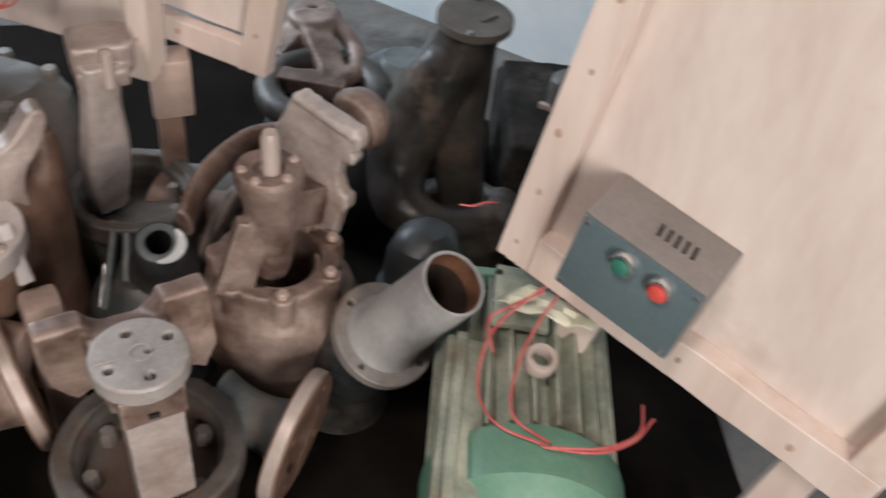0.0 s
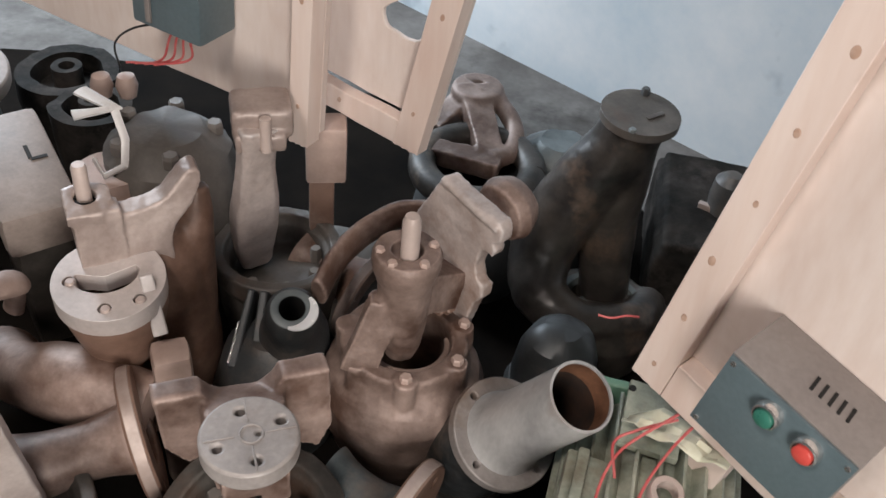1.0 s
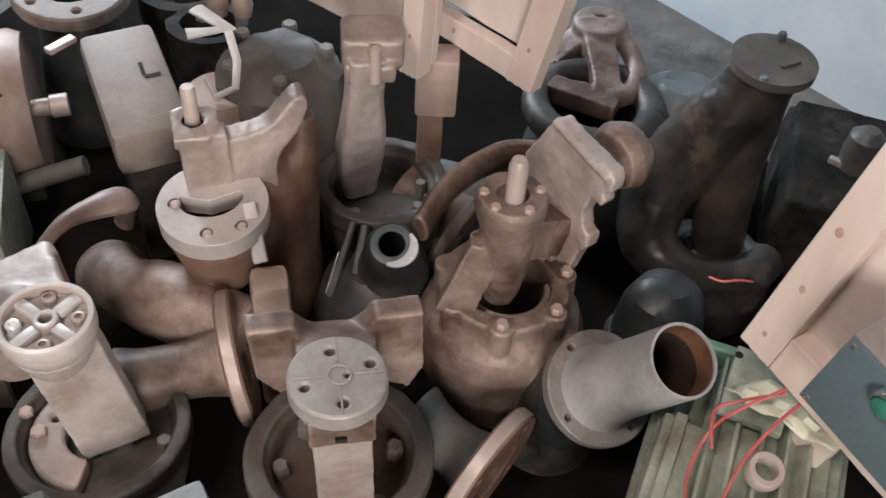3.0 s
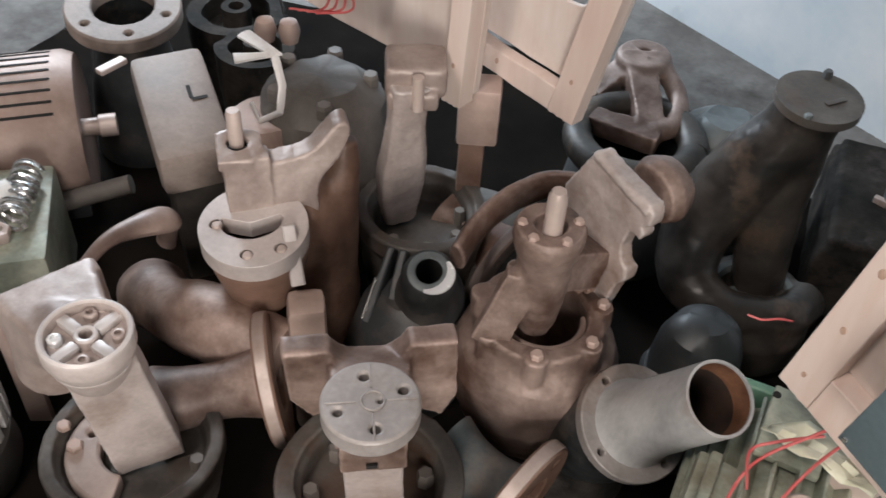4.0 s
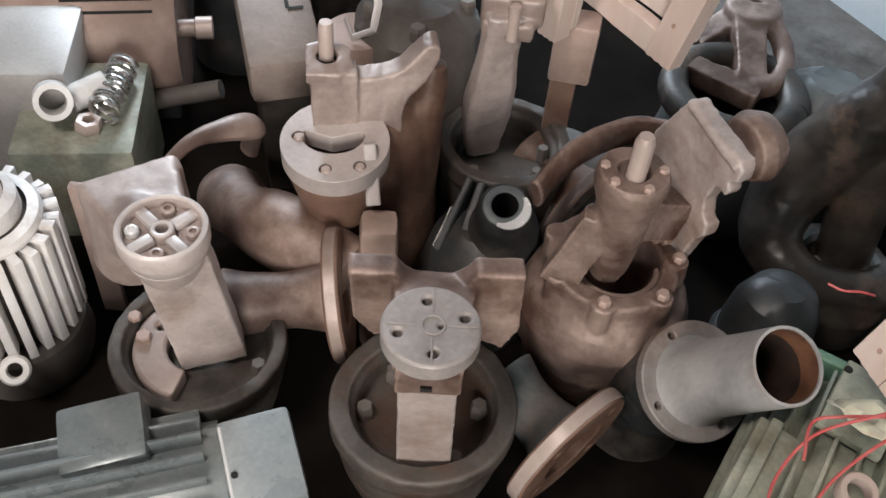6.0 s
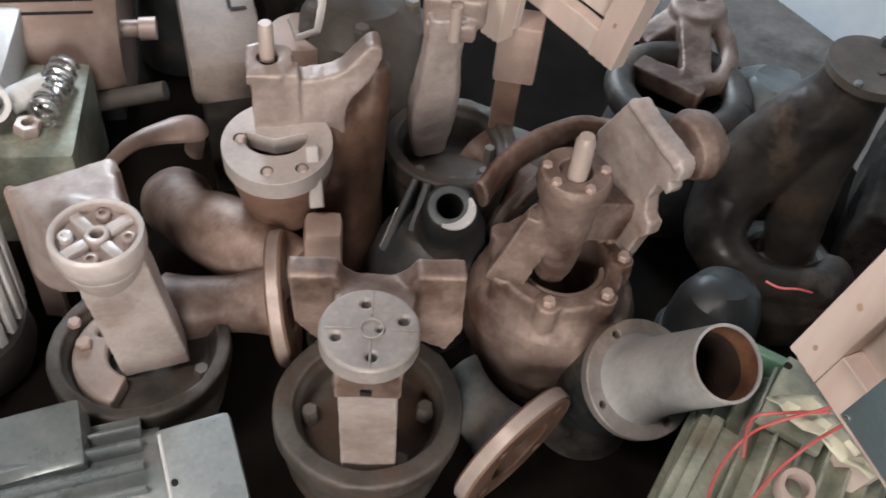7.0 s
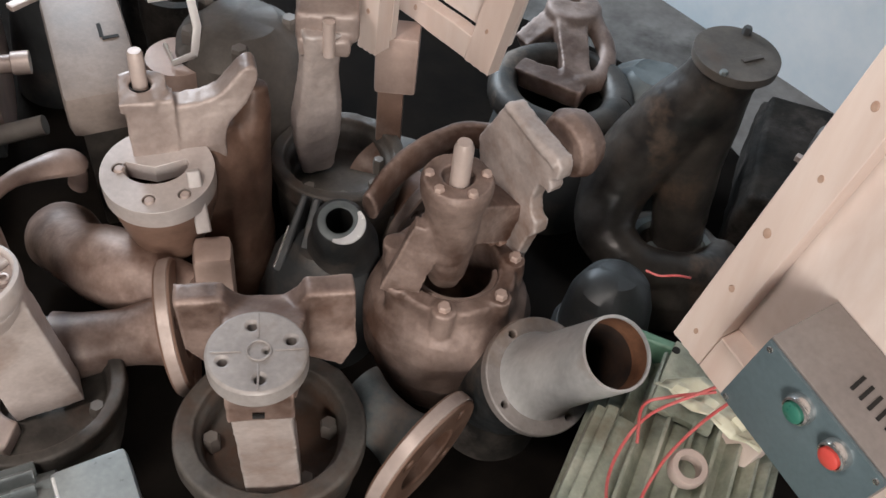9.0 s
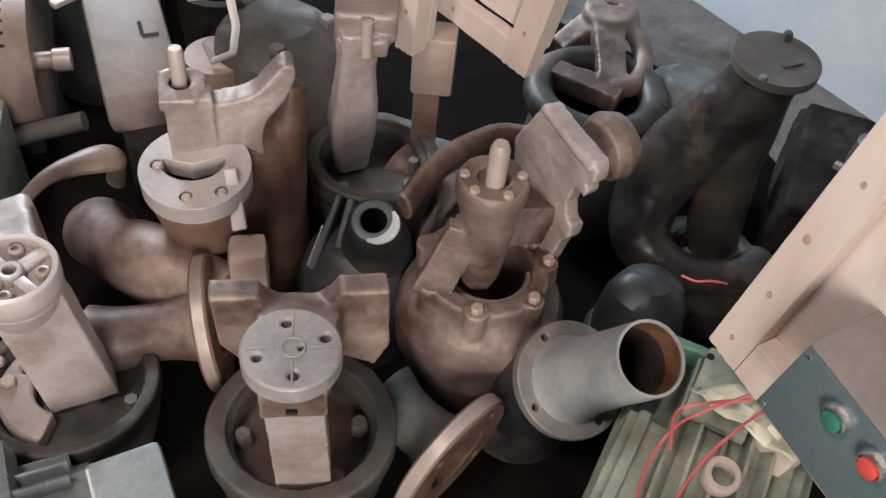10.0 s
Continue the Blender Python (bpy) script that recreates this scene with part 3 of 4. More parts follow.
def pin_pump():
    p = thing("pump_casing", (-0.13, 1.03, 0), "rust-brown cast-iron pump casing with a pin and lugged plate", "pump casing", "pump castings")
    c = Vector((-0.147, 1.043, 0))
    rim = 0.252
    prof = [(0, 0), (0.075, 0), (0.100, 0.05), (0.119, 0.11), (0.122, 0.165), (0.112, 0.198), (0.096, 0.216), (0.092, 0.228), (0.092, rim - 0.004), (0.089, rim), (0.068, rim), (0.066, rim - 0.006), (0.068, 0.10), (0, 0.095)]
    lugs = []
    for a in (232, 283, 338, 28, 180, 130):
        d = az(a) * 0.087
        lugs.append(lathe([(0, 0.17), (0.017, 0.175), (0.017, rim + 0.003), (0, rim + 0.004)], 20, Matrix.Translation(c + d)))
    cast("volute_casing", [lathe(prof, 72, Matrix.Translation(c), wobble=0.01), *lugs], IRON, p, "rust-brown volute with a round dark opening", 0.003, 3, 0.003, 0.04)
    for a in (232, 283, 338, 28):
        d = c + az(a) * 0.088
        bolt(p, (d.x, d.y, rim + 0.003), 0.009, 0.010, IRON)
    ledge = [c + Vector((0.002, 0.012, 0.226)) + az(a) * 0.058 for a in range(190, 388, 8)]
    part("inner_ledge", sweep(ledge, 0.005, 10), IRON, p)
    m = Matrix.Translation((-0.150, 1.022, 0))
    neck = lathe([(0, 0.235), (0.020, 0.24), (0.028, 0.265), (0.034, 0.31), (0.037, 0.375), (0.044, 0.398), (0.0465, 0.410), (0.0465, 0.424), (0.043, 0.432), (0.021, 0.432), (0.020, 0.420), (0, 0.420)], 48, m)
    cast("neck", [neck, slope((-0.166, 0.990, 0.355), (-0.196, 0.962, 0.243), 0.046, 0.052, 0.024, 0.022, (0.25, -0.97, 0)), slope((-0.105, 1.125, 0.335), (-0.140, 1.045, 0.38), 0.07, 0.05, 0.06, 0.06)], IRON, p, "brown neck with a slanting arm", 0.0026, 4, 0.0022, 0.03)
    part("pin", lathe([(0, 0.40), (0.0125, 0.40), (0.0125, 0.484), (0.009, 0.493), (0, 0.494)], 22, Matrix.Translation((-0.146, 1.016, 0))), IRON_PALE, p, "bright worn pin")
    for a in (200, 250, 320, 30):
        d = az(a) * 0.036
        bolt(p, (-0.150 + d.x, 1.022 + d.y, 0.428), 0.007, 0.009, IRON)
    pm = Matrix(((0.8, 0, -0.6, -0.111), (-0.6, 0, -0.8, 1.152), (0, 1, 0, 0), (0, 0, 0, 1)))
    out = [(-0.012, 0.462), (0.000, 0.476), (0.010, 0.472), (0.104, 0.463), (0.112, 0.452), (0.110, 0.432), (0.098, 0.424), (0.104, 0.412), (0.100, 0.400), (0.080, 0.402), (0.072, 0.366), (0.078, 0.345), (0.090, 0.338),
           (0.092, 0.318), (0.080, 0.300), (0.070, 0.262), (0.058, 0.218), (0.022, 0.222), (-0.010, 0.280), (-0.045, 0.33), (-0.055, 0.38)]
    ridge = sweep([pm @ Vector((-0.006, 0.467, 0.020)), pm @ Vector((0.05, 0.461, 0.022)), pm @ Vector((0.104, 0.452, 0.020))], 0.008, 12)
    cast("lugged_plate", [plate(out, 0.022, pm), ridge], IRON_BRIGHT, p, "pale lugged plate with notched edge", 0.0028, 4, 0.0018, 0.03)
    cast("plate_bowl", [lathe([(0, 0.0), (0.042, 0.003), (0.048, 0.02), (0.038, 0.045), (0, 0.05)], 40, frame_at((-0.050, 1.138, 0.425), (0.6, 0.8, 0.1)))], IRON, p, "reddish rounded back of the plate")
    rear = curve_points([(-0.282, 1.060, 0.285), (-0.272, 1.120, 0.30), (-0.245, 1.175, 0.315), (-0.200, 1.215, 0.33), (-0.150, 1.22, 0.34)], 7)
    cast("rear_arc", [sweep(rear, 0.013, 14, squash=2.4)], IRON, p, "", 0.003, 3)
    for sx, sz in ((0.062, 0.245), (0.046, 0.272), (0.030, 0.258)):
        bolt(p, pm @ Vector((sx, sz, 0.032)), 0.009, 0.012, IRON_RUST, (-0.6, -0.8, 0))


def dark_pump():
    p = thing("pump_casing", (0.10, 1.34, 0), "dark oily cast-iron pump with a capped riser pipe", "pump", "pump castings")
    c = Matrix.Translation((0.135, 1.340, 0))
    eye = lathe([(0, 0.0), (0.08, 0.0), (0.100, 0.03), (0.104, 0.09), (0.090, 0.125), (0.064, 0.128), (0.056, 0.118), (0.052, 0.075), (0, 0.07)], 64, c)
    coil = curve_points([(0.222, 1.385, 0.100), (0.198, 1.318, 0.118), (0.142, 1.283, 0.130), (0.078, 1.270, 0.140), (0.030, 1.300, 0.160), (0.020, 1.345, 0.205), (0.040, 1.372, 0.265), (0.074, 1.384, 0.335), (0.108, 1.390, 0.400), (0.127, 1.394, 0.458)], 7)
    k = len(coil) - 1
    radii = [0.034 + 0.026 * math.sin(min(max(i / k - 0.28, 0) / 0.45, 1) * math.pi / 2) - 0.012 * max(0, (i / k - 0.78) / 0.22) for i in range(k + 1)]
    tongue = sweep([(0.150, 1.372, 0.06), (0.130, 1.385, 0.18), (0.118, 1.392, 0.30), (0.126, 1.394, 0.42)], [0.036, 0.046, 0.050, 0.044], 32)
    cast("volute", [eye, sweep(coil, radii, 36), tongue], IRON_SHADE, p, "dark spiral casing rising to a pipe", 0.004, 5, 0.003, 0.05)
    part("eye_ring", lathe([(0.054, 0.122), (0.060, 0.131), (0.070, 0.132), (0.076, 0.124)], 48, c), IRON_BLUE, p)
    cover = part("cover", plate(ellipse(0.062, 0.061, 48), 0.014, frame_at((0.128, 1.390, 0.462), (0.02, -0.05, 1))), IRON_BROWN, p, "grey round blank flange", bevel=0.003)
    bolt(p, (0.132, 1.440, 0.474), 0.007, 0.016, IRON_DARK)
    bolt(p, (0.118, 1.332, 0.474), 0.006, 0.006, IRON_BLUE)
    part("cover_scar", box(0.034, 0.008, 0.0016, frame_at((0.150, 1.384, 0.4765), (0.02, -0.05, 1), (0.7, 0.7, 0)), 0.0006), IRON_SHADE, cover)
    for a, mt in ((196, IRON_BRIGHT), (222, IRON_BLUE), (262, IRON_BLUE)):
        d = az(a) * 0.088
        bolt(p, (0.135 + d.x * 0.82, 1.340 + d.y * 0.82, 0.128), 0.009, 0.016, mt)
    part("eye_bolt", lathe([(0, 0.09), (0.016, 0.09), (0.016, 0.128), (0.010, 0.134), (0, 0.135)], 6, Matrix.Translation((0.110, 1.345, -0.02))), IRON_BLUE, p)


def black_hub():
    p = thing("bearing_housing", (-0.32, 1.03, 0), "dark bearing housing with a black bore and bright rim", "machine part")
    d = Vector((0.12, -0.42, 1)).normalized()
    m = frame_at((-0.306, 1.015, 0.289), d)
    part("boss", lathe([(0.0186, -0.004), (0.020, 0), (0.031, -0.002), (0.038, -0.012), (0.041, -0.035), (0.052, -0.09), (0.056, -0.25), (0, -0.26)], 40, m), IRON_DARK, p)
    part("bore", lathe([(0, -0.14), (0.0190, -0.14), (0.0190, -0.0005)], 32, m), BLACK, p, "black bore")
    part("rim", lathe([(0.0188, 0.0012), (0.0215, 0.002), (0.030, -0.0005), (0.031, -0.003)], 40, m), IRON_BLUE, p)
    arc = [m @ Vector((0.0285 * math.cos(radians(a)), 0.0285 * math.sin(radians(a)), -0.0005)) for a in range(-85, 51, 9)]
    # White crescent paints a glint on the rim; it stays white from everywhere.
    part("rim_glint", sweep(arc, [0.004 + 0.0075 * math.sin(math.pi * i / (len(arc) - 1)) for i in range(len(arc))], 10, squash=0.35), SHINE, p, "white crescent painting the rim's glint")
    part("fin", slope((-0.389, 1.074, 0.252), (-0.392, 0.986, 0.172), 0.010, 0.014, 0.10, 0.15), IRON_DARK, p, bevel=0.003)
    part("fin", slope((-0.370, 1.075, 0.252), (-0.360, 0.973, 0.152), 0.012, 0.016, 0.10, 0.14), IRON_DARK, p, bevel=0.003)
    # Steel strip stands in for the highlight along the fin's edge.
    part("edge_strip", sweep([(-0.3955, 1.036, 0.2185), (-0.3965, 1.008, 0.193), (-0.3975, 0.990, 0.1765)], 0.0022, 8), CHROME, p, "bright edge highlight")
    part("casing", rough_up(lathe([(0, 0.0), (0.09, 0.0), (0.10, 0.08), (0.075, 0.17), (0.04, 0.2), (0, 0.2)], 40, Matrix.Translation((-0.345, 1.045, 0)))), IRON_DARK, p)


def flanged_pipe():
    p = thing("flanged_pipe", (0.02, 0.95, 0), "grey steel pipe stub with a round flange and rusty bore", "pipe")
    b = Vector((0.100, 0.888, 0.372))
    a = Vector((0.0183, 0.9451, 0.2063))
    d = (b - a).normalized()
    ln = (b - a).length
    m = frame_at(a, d)
    part("tube", lathe([(0.060, 0.0), (0.056, 0.008), (0.0525, 0.022), (0.0495, 0.05), (0.0470, ln * 0.6), (0.0455, ln - 0.004), (0.0450, ln), (0.0415, ln), (0.0412, ln - 0.003)], 64, m), STEEL_PIPE, p, "brushed oxidised steel tube")
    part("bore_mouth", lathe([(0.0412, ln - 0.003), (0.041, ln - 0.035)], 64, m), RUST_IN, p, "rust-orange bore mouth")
    # The bore is near-black from 35 mm inside the mouth.
    part("bore", lathe([(0.041, ln - 0.035), (0.0405, 0.02), (0, 0.02)], 64, m), BORE_DARK, p, "near-black bore")
    hs = [(0.066 * math.cos(radians(q)), 0.066 * math.sin(radians(q)), 0.0050) for q in (60, 150, 240, 330)]
    part("flange", plate(ellipse(0.079, 0.079, 64), 0.018, m @ Matrix.Translation((0, 0, -0.016)), hs), STEEL_DULL, p, "round grey flange with bolt holes", bevel=0.002)
    cast("socket", [lathe([(0, -0.20), (0.055, -0.20), (0.070, -0.10), (0.064, -0.015), (0, -0.015)], 48, m)], IRON_DARK, p, "", 0.004, 3, 0.003)
    part("stand", rough_up(lathe([(0, 0), (0.075, 0), (0.07, 0.05), (0.05, 0.09), (0, 0.1)], 40, Matrix.Translation(a - d * 0.15 - Vector((0, 0, (a - d * 0.15).z))))), IRON_BLACK, p)


def dome():
    p = thing("end_dome", (0.075, 1.09, 0), "dark rounded cast-iron end cap between the castings", "machine part")
    part("collar", rough_up(lathe([(0.066, 0.0), (0.072, 0.02), (0.072, 0.15), (0.066, 0.165), (0, 0.17)], 40, Matrix.Translation((0.072, 1.098, 0))), 0.002), IRON_DARK, p)
    part("shell", rough_up(lathe([(0.062, 0.0), (0.064, 0.18), (0.060, 0.222), (0.048, 0.256), (0.028, 0.276), (0, 0.282)], 48, Matrix.Translation((0.072, 1.098, 0))), 0.004), IRON_DARK, p)


front_pump(), cap_pump(), slot_pump(), middle_pump(), pin_pump(), dark_pump(), black_hub(), flanged_pipe(), dome()


# ---- wooden panels and control boxes ----
def board(parent, name, a, along, up, length, height, thick, mat, nails=0, holes=()):
    """A sawn board from corner a: length along, height up, thickness towards the viewer's side."""
    along, up = Vector(along).normalized(), Vector(up).normalized()
    out = along.cross(up)
    if out.y > 0:
        out = -out
    m = Matrix(((along.x, up.x, out.x, a[0]), (along.y, up.y, out.y, a[1]), (along.z, up.z, out.z, a[2]), (0, 0, 0, 1)))
    n = 10
    ob = part(name, plate([(0, 0)] + [(length * i / n, 0.0012 * math.sin(i * 2.1 + length * 50)) for i in range(1, n)] + [(length, 0), (length, height)] +
                          [(length * (n - i) / n, height + 0.0012 * math.sin(i * 1.7)) for i in range(1, n)] + [(0, height)], thick, m, holes), mat, parent, bevel=0.0015)
    for k in range(nails):
        t = (k + 0.4) / nails
        x, y = (length * t, height * (0.45 + 0.1 * (k % 2))) if length > height else (length * (0.45 + 0.12 * (k % 2)), height * t)
        part("knot", lathe([(0.0030 + 0.0012 * ((k * 7) % 3), 0), (0.0028, 0.0012), (0, 0.0008)], 10, m @ Matrix.Translation((x + 0.004 * math.sin(k * 5.3), y + 0.006 * math.sin(k * 3.1), thick - 0.0004)), squash=1.5), KNOT, parent)
    return m


H = Vector((0.784, -0.598, -0.168))
UP = Vector((0.120, -0.119, 0.986))


def right_panel():
    p = thing("wooden_panel", (0.33, 0.80, 0.36), "upright raw pine frame backed with plywood", "wooden panel")
    a = Vector((0.149, 0.906, 0.417))
    out = H.cross(UP).normalized()
    out = out if out.y < 0 else -out
    back = a - out * 0.027
    board(p, "sheet", back - out * 0.010, H, UP, 0.507, 0.72, 0.010, PLY)
    board(p, "left_batten", back, H, UP, 0.045, 0.72, 0.027, WOOD, 8)
    board(p, "bottom_batten", back + H * 0.0455, H, UP, 0.4605, 0.062, 0.0265, WOOD, 3)
    board(p, "right_batten", back + H * 0.462 + UP * 0.0625, H, UP, 0.045, 0.657, 0.0265, WOOD, 3)
    board(p, "top_batten", back + H * 0.0455 + UP * 0.675, H, UP, 0.416, 0.045, 0.0265, WOOD, 2)
    board(p, "post", back + H * 0.10 - UP * 0.402 - out * 0.045, H, UP, 0.05, 0.45, 0.03, WOOD)
    board(p, "post", back + H * 0.42 - UP * 0.345 - out * 0.045, H, UP, 0.05, 0.40, 0.03, WOOD)
    # control box
    c = thing("control_box", back + H * 0.15 + UP * 0.13, "blue-grey steel control box with green and red push buttons", "control box")
    w, hgt, deep = 0.150, 0.112, 0.0845
    o = back + H * 0.098 + UP * 0.089 + out * 0.0005
    m = Matrix(((H.x, UP.x, out.x, o.x), (H.y, UP.y, out.y, o.y), (H.z, UP.z, out.z, o.z), (0, 0, 0, 1)))
    part("case", box(w, hgt, deep, m @ Matrix.Translation((w / 2, hgt / 2, 0)), 0.003), PANEL_GREY, c, "grey enamelled case")
    part("front_cover", box(w - 0.003, hgt - 0.003, 0.004, m @ Matrix.Translation((w / 2, hgt / 2, deep + 0.0005)), 0.0012), PANEL_BLUE, c, "dark blue-grey front cover")
    for x, y, mat, nm in ((0.061, 0.089, GREEN_PLASTIC, "green push button"), (0.107, 0.089, RED_PLASTIC, "red push button")):
        b = part("button", lathe([(0.0145, 0), (0.0148, 0.006), (0.0135, 0.010), (0.0115, 0.011), (0.0105, 0.008), (0, 0.008)], 36, m @ Matrix.Translation((x, y, deep + 0.0046))), CHROME, c, "chromed bezel")
        part("button_cap", lathe([(0.0102, 0.008), (0.0102, 0.0135), (0.008, 0.0152), (0, 0.0156)], 32, m @ Matrix.Translation((x, y, deep + 0.0046))), mat, b, nm)
    top = m @ Matrix.Translation((0, hgt, 0)) @ Matrix.Rotation(radians(-90), 4, "X")
    for i in range(5):
        part("vent_slot", box(0.0038, 0.020, 0.0012, top @ Matrix.Translation((0.070 + 0.0105 * i, -0.045, 0.0001)) @ Matrix.Rotation(radians(8), 4, "Z"), 0.0004), BLACK, c, "black vent slot" if i == 0 else "")
    for x, y in ((0.008, 0.008), (w - 0.008, 0.008), (w - 0.008, hgt - 0.008), (0.008, hgt - 0.008)):
        part("screw", lathe([(0.0035, 0), (0.003, 0.0015), (0, 0.0018)], 12, m @ Matrix.Translation((x, y, deep + 0.0045))), CHROME, c)


NB = Vector((0.88, -0.47, 0)).normalized()


def rear_panels():
    up = Vector((0.05, -0.02, 1)).normalized()
    out = NB.cross(up).normalized()
    out = out if out.y < 0 else -out
    p = thing("wooden_panel", (-0.25, 1.27, 0.43), "raw pine framed plywood panel above the castings", "wooden panel")
    lean = (up + NB * 0.15).normalized()
    a = Vector((-0.184, 1.229, 0.433)) - NB * 0.42 - out * 0.022
    torn = [(0.285 + 0.055 + (0.055 + 0.006 * math.sin(3 * t)) * math.cos(t), 0.155 + (0.034 + 0.005 * math.sin(4 * t + 1)) * math.sin(t) + 0.35 * 0.055 * math.cos(t)) for t in (2 * math.pi * i / 22 for i in range(22))]
    board(p, "sheet", a - out * 0.008 + lean * 0.046, NB, lean, 0.42, 0.454, 0.008, PLY, 0, [torn])
    board(p, "bottom_batten", a, NB, lean, 0.372, 0.042, 0.022, WOOD, 2)
    board(p, "right_batten", a + NB * 0.3725, NB, lean, 0.0475, 0.5, 0.023, WOOD, 3)
    board(p, "left_batten", a + lean * 0.0425, NB, lean, 0.045, 0.457, 0.022, WOOD, 2)
    n2 = Vector((0.936, -0.35, 0)).normalized()
    out2 = n2.cross(up).normalized()
    out2 = out2 if out2.y < 0 else -out2
    q = thing("wooden_panel", (-0.6, 1.33, 0.42), "plywood panel with a pine slat and red wires", "wooden panel")
    b = Vector((-0.335, 1.242, 0.432)) - n2 * 0.72
    board(q, "sheet", b - out2 * 0.012, n2, up, 0.72, 0.5, 0.012, PLY)
    board(q, "slat", b + n2 * 0.685 - up * 0.012, n2, up, 0.034, 0.5, 0.030, WOOD, 3)
    # second control box and its wires
    c = thing("control_box", b + n2 * 0.5 + up * 0.2, "dark blue-grey control box with loose red wires", "control box")
    o = b + n2 * 0.432 + up * 0.118 + out2 * 0.001
    m = Matrix(((n2.x, up.x, out2.x, o.x), (n2.y, up.y, out2.y, o.y), (n2.z, up.z, out2.z, o.z), (0, 0, 0, 1)))
    part("case", box(0.13, 0.20, 0.075, m @ Matrix.Translation((0.065, 0.10, 0)), 0.006), PANEL_BLUE, c)
    part("hinge_strip", box(0.010, 0.18, 0.004, m @ Matrix.Translation((0.035, 0.10, 0.0755)), 0.001), PANEL_GREY, c)
    for i in range(4):
        ctrl = [m @ Vector(v) for v in ((0.13 + 0.012 * i, 0.10 + 0.02 * i, 0.03), (0.10 - 0.01 * i, 0.01, 0.06), (0.085 - 0.02 * i, -0.045 - 0.008 * i, 0.05), (0.02 - 0.02 * i, -0.075 - 0.006 * i, 0.06))]
        part("red_wire", sweep(curve_points(ctrl, 8), 0.0019, 8), RED_WIRE, c, "red insulated wire")
    part("black_wire", sweep(curve_points([m @ Vector(v) for v in ((0.04, 0.0, 0.05), (-0.01, -0.02, 0.07), (-0.05, -0.06, 0.07), (-0.055, -0.11, 0.06))], 8), 0.0017, 8), BLACK_RUBBER, c, "thin black wire")


right_panel(), rear_panels()


# ---- motors ----
def green_motor():
    p = thing("electric_motor", (0.22, 0.82, 0), "green electric motor with grey cooling fins and fan cover", "electric motor")
    cx, cz, r = 0.215, 0.20, 0.098
    m = frame_at((cx, 0.97, cz), (-0.06, -1, 0), (1, 0, 0))
    part("frame", lathe([(0, 0), (r, 0), (r, 0.26), (0, 0.26)], 48, m), GREEN_GREY, p)
    for i in range(26):
        a = 2 * math.pi * i / 26
        part("fin", box(0.005, 0.030, 0.25, m @ Matrix.Rotation(a, 4, "Z") @ Matrix.Translation((0, r + 0.010, 0.005)), 0.0012), GREEN_GREY, p)
    part("fan_cover", lathe([(r + 0.028, 0.262), (r + 0.030, 0.275), (r + 0.028, 0.33), (r + 0.010, 0.352), (0.05, 0.362), (0, 0.363)], 56, m), GREEN, p, "rounded green fan cover")
    part("end_plate", plate([(-0.105, -0.11), (0.11, -0.11), (0.11, 0.10), (0.05, 0.135), (-0.06, 0.135), (-0.105, 0.10)], 0.014, m @ Matrix.Rotation(radians(180), 4, "Z") @ Matrix.Translation((0, 0, -0.015)), [(-0.088, 0.092, 0.005)]), GREEN, p, bevel=0.003)
    part("side_rail", box(0.055, 0.25, 0.018, Matrix.Translation((0.112, 0.735, 0.285)) @ Matrix.Rotation(radians(-5), 4, "Z") @ Matrix.Rotation(radians(8), 4, "Y"), 0.004), GREEN_GREY, p)
    part("side_rail", box(0.014, 0.25, 0.012, Matrix.Translation((0.106, 0.735, 0.303)) @ Matrix.Rotation(radians(-5), 4, "Z"), 0.003), GREEN_GREY, p)
    part("top_pad", box(0.075, 0.10, 0.012, frame_at((0.195, 0.918, 0.316), (0.05, -0.1, 1), (1, -0.1, 0)), 0.003), GREEN_GREY, p)
    part("pad_screw", lathe([(0.005, 0), (0.005, 0.003), (0, 0.003)], 12, frame_at((0.166, 0.955, 0.331), (0.05, -0.1, 1))), BLACK, p)
    for x in (-0.08, 0.08):
        part("foot", box(0.05, 0.20, 0.11, Matrix.Translation((cx + x, 0.84, 0)), 0.006), GREEN, p)
    s = thing("spacer_ring", (0.207, 0.793, 0.335), "grey steel spacer ring lying on the motor fins", "ring")
    part("ring", lathe([(0.012, 0.0), (0.020, 0.0), (0.021, 0.004), (0.021, 0.016), (0.019, 0.019), (0.013, 0.019), (0.012, 0.016), (0.012, 0.0)], 32, frame_at((0.207, 0.793, 0.336), (0.1, -0.25, 1))), IRON_PALE, s)
    t = thing("paper_label", (0.23, 0.83, 0.345), "crumpled yellowed paper tag among red wires", "paper")
    bm = bmesh.new()
    g = [[bm.verts.new(Vector((0.150 + 0.125 * i / 8 + 0.02 * j / 5, 0.878 - 0.045 * i / 8 + (0.034 - 0.014 * math.cos(i * 1.1)) * j / 5, 0.356 + 0.007 * math.sin(i * 1.9 + j) * math.cos(j * 1.4)))) for j in range(6)] for i in range(9)]
    for i in range(8):
        for j in range(5):
            bm.faces.new((g[i][j], g[i + 1][j], g[i + 1][j + 1], g[i][j + 1]))
    sheet = part("sheet", bm, PAPER, t)
    sol = sheet.modifiers.new("thick", "SOLIDIFY")
    sol.thickness = 0.0008
    w = thing("motor_leads", (0.2, 0.8, 0.34), "loose red motor leads looping over the fins", "wires")
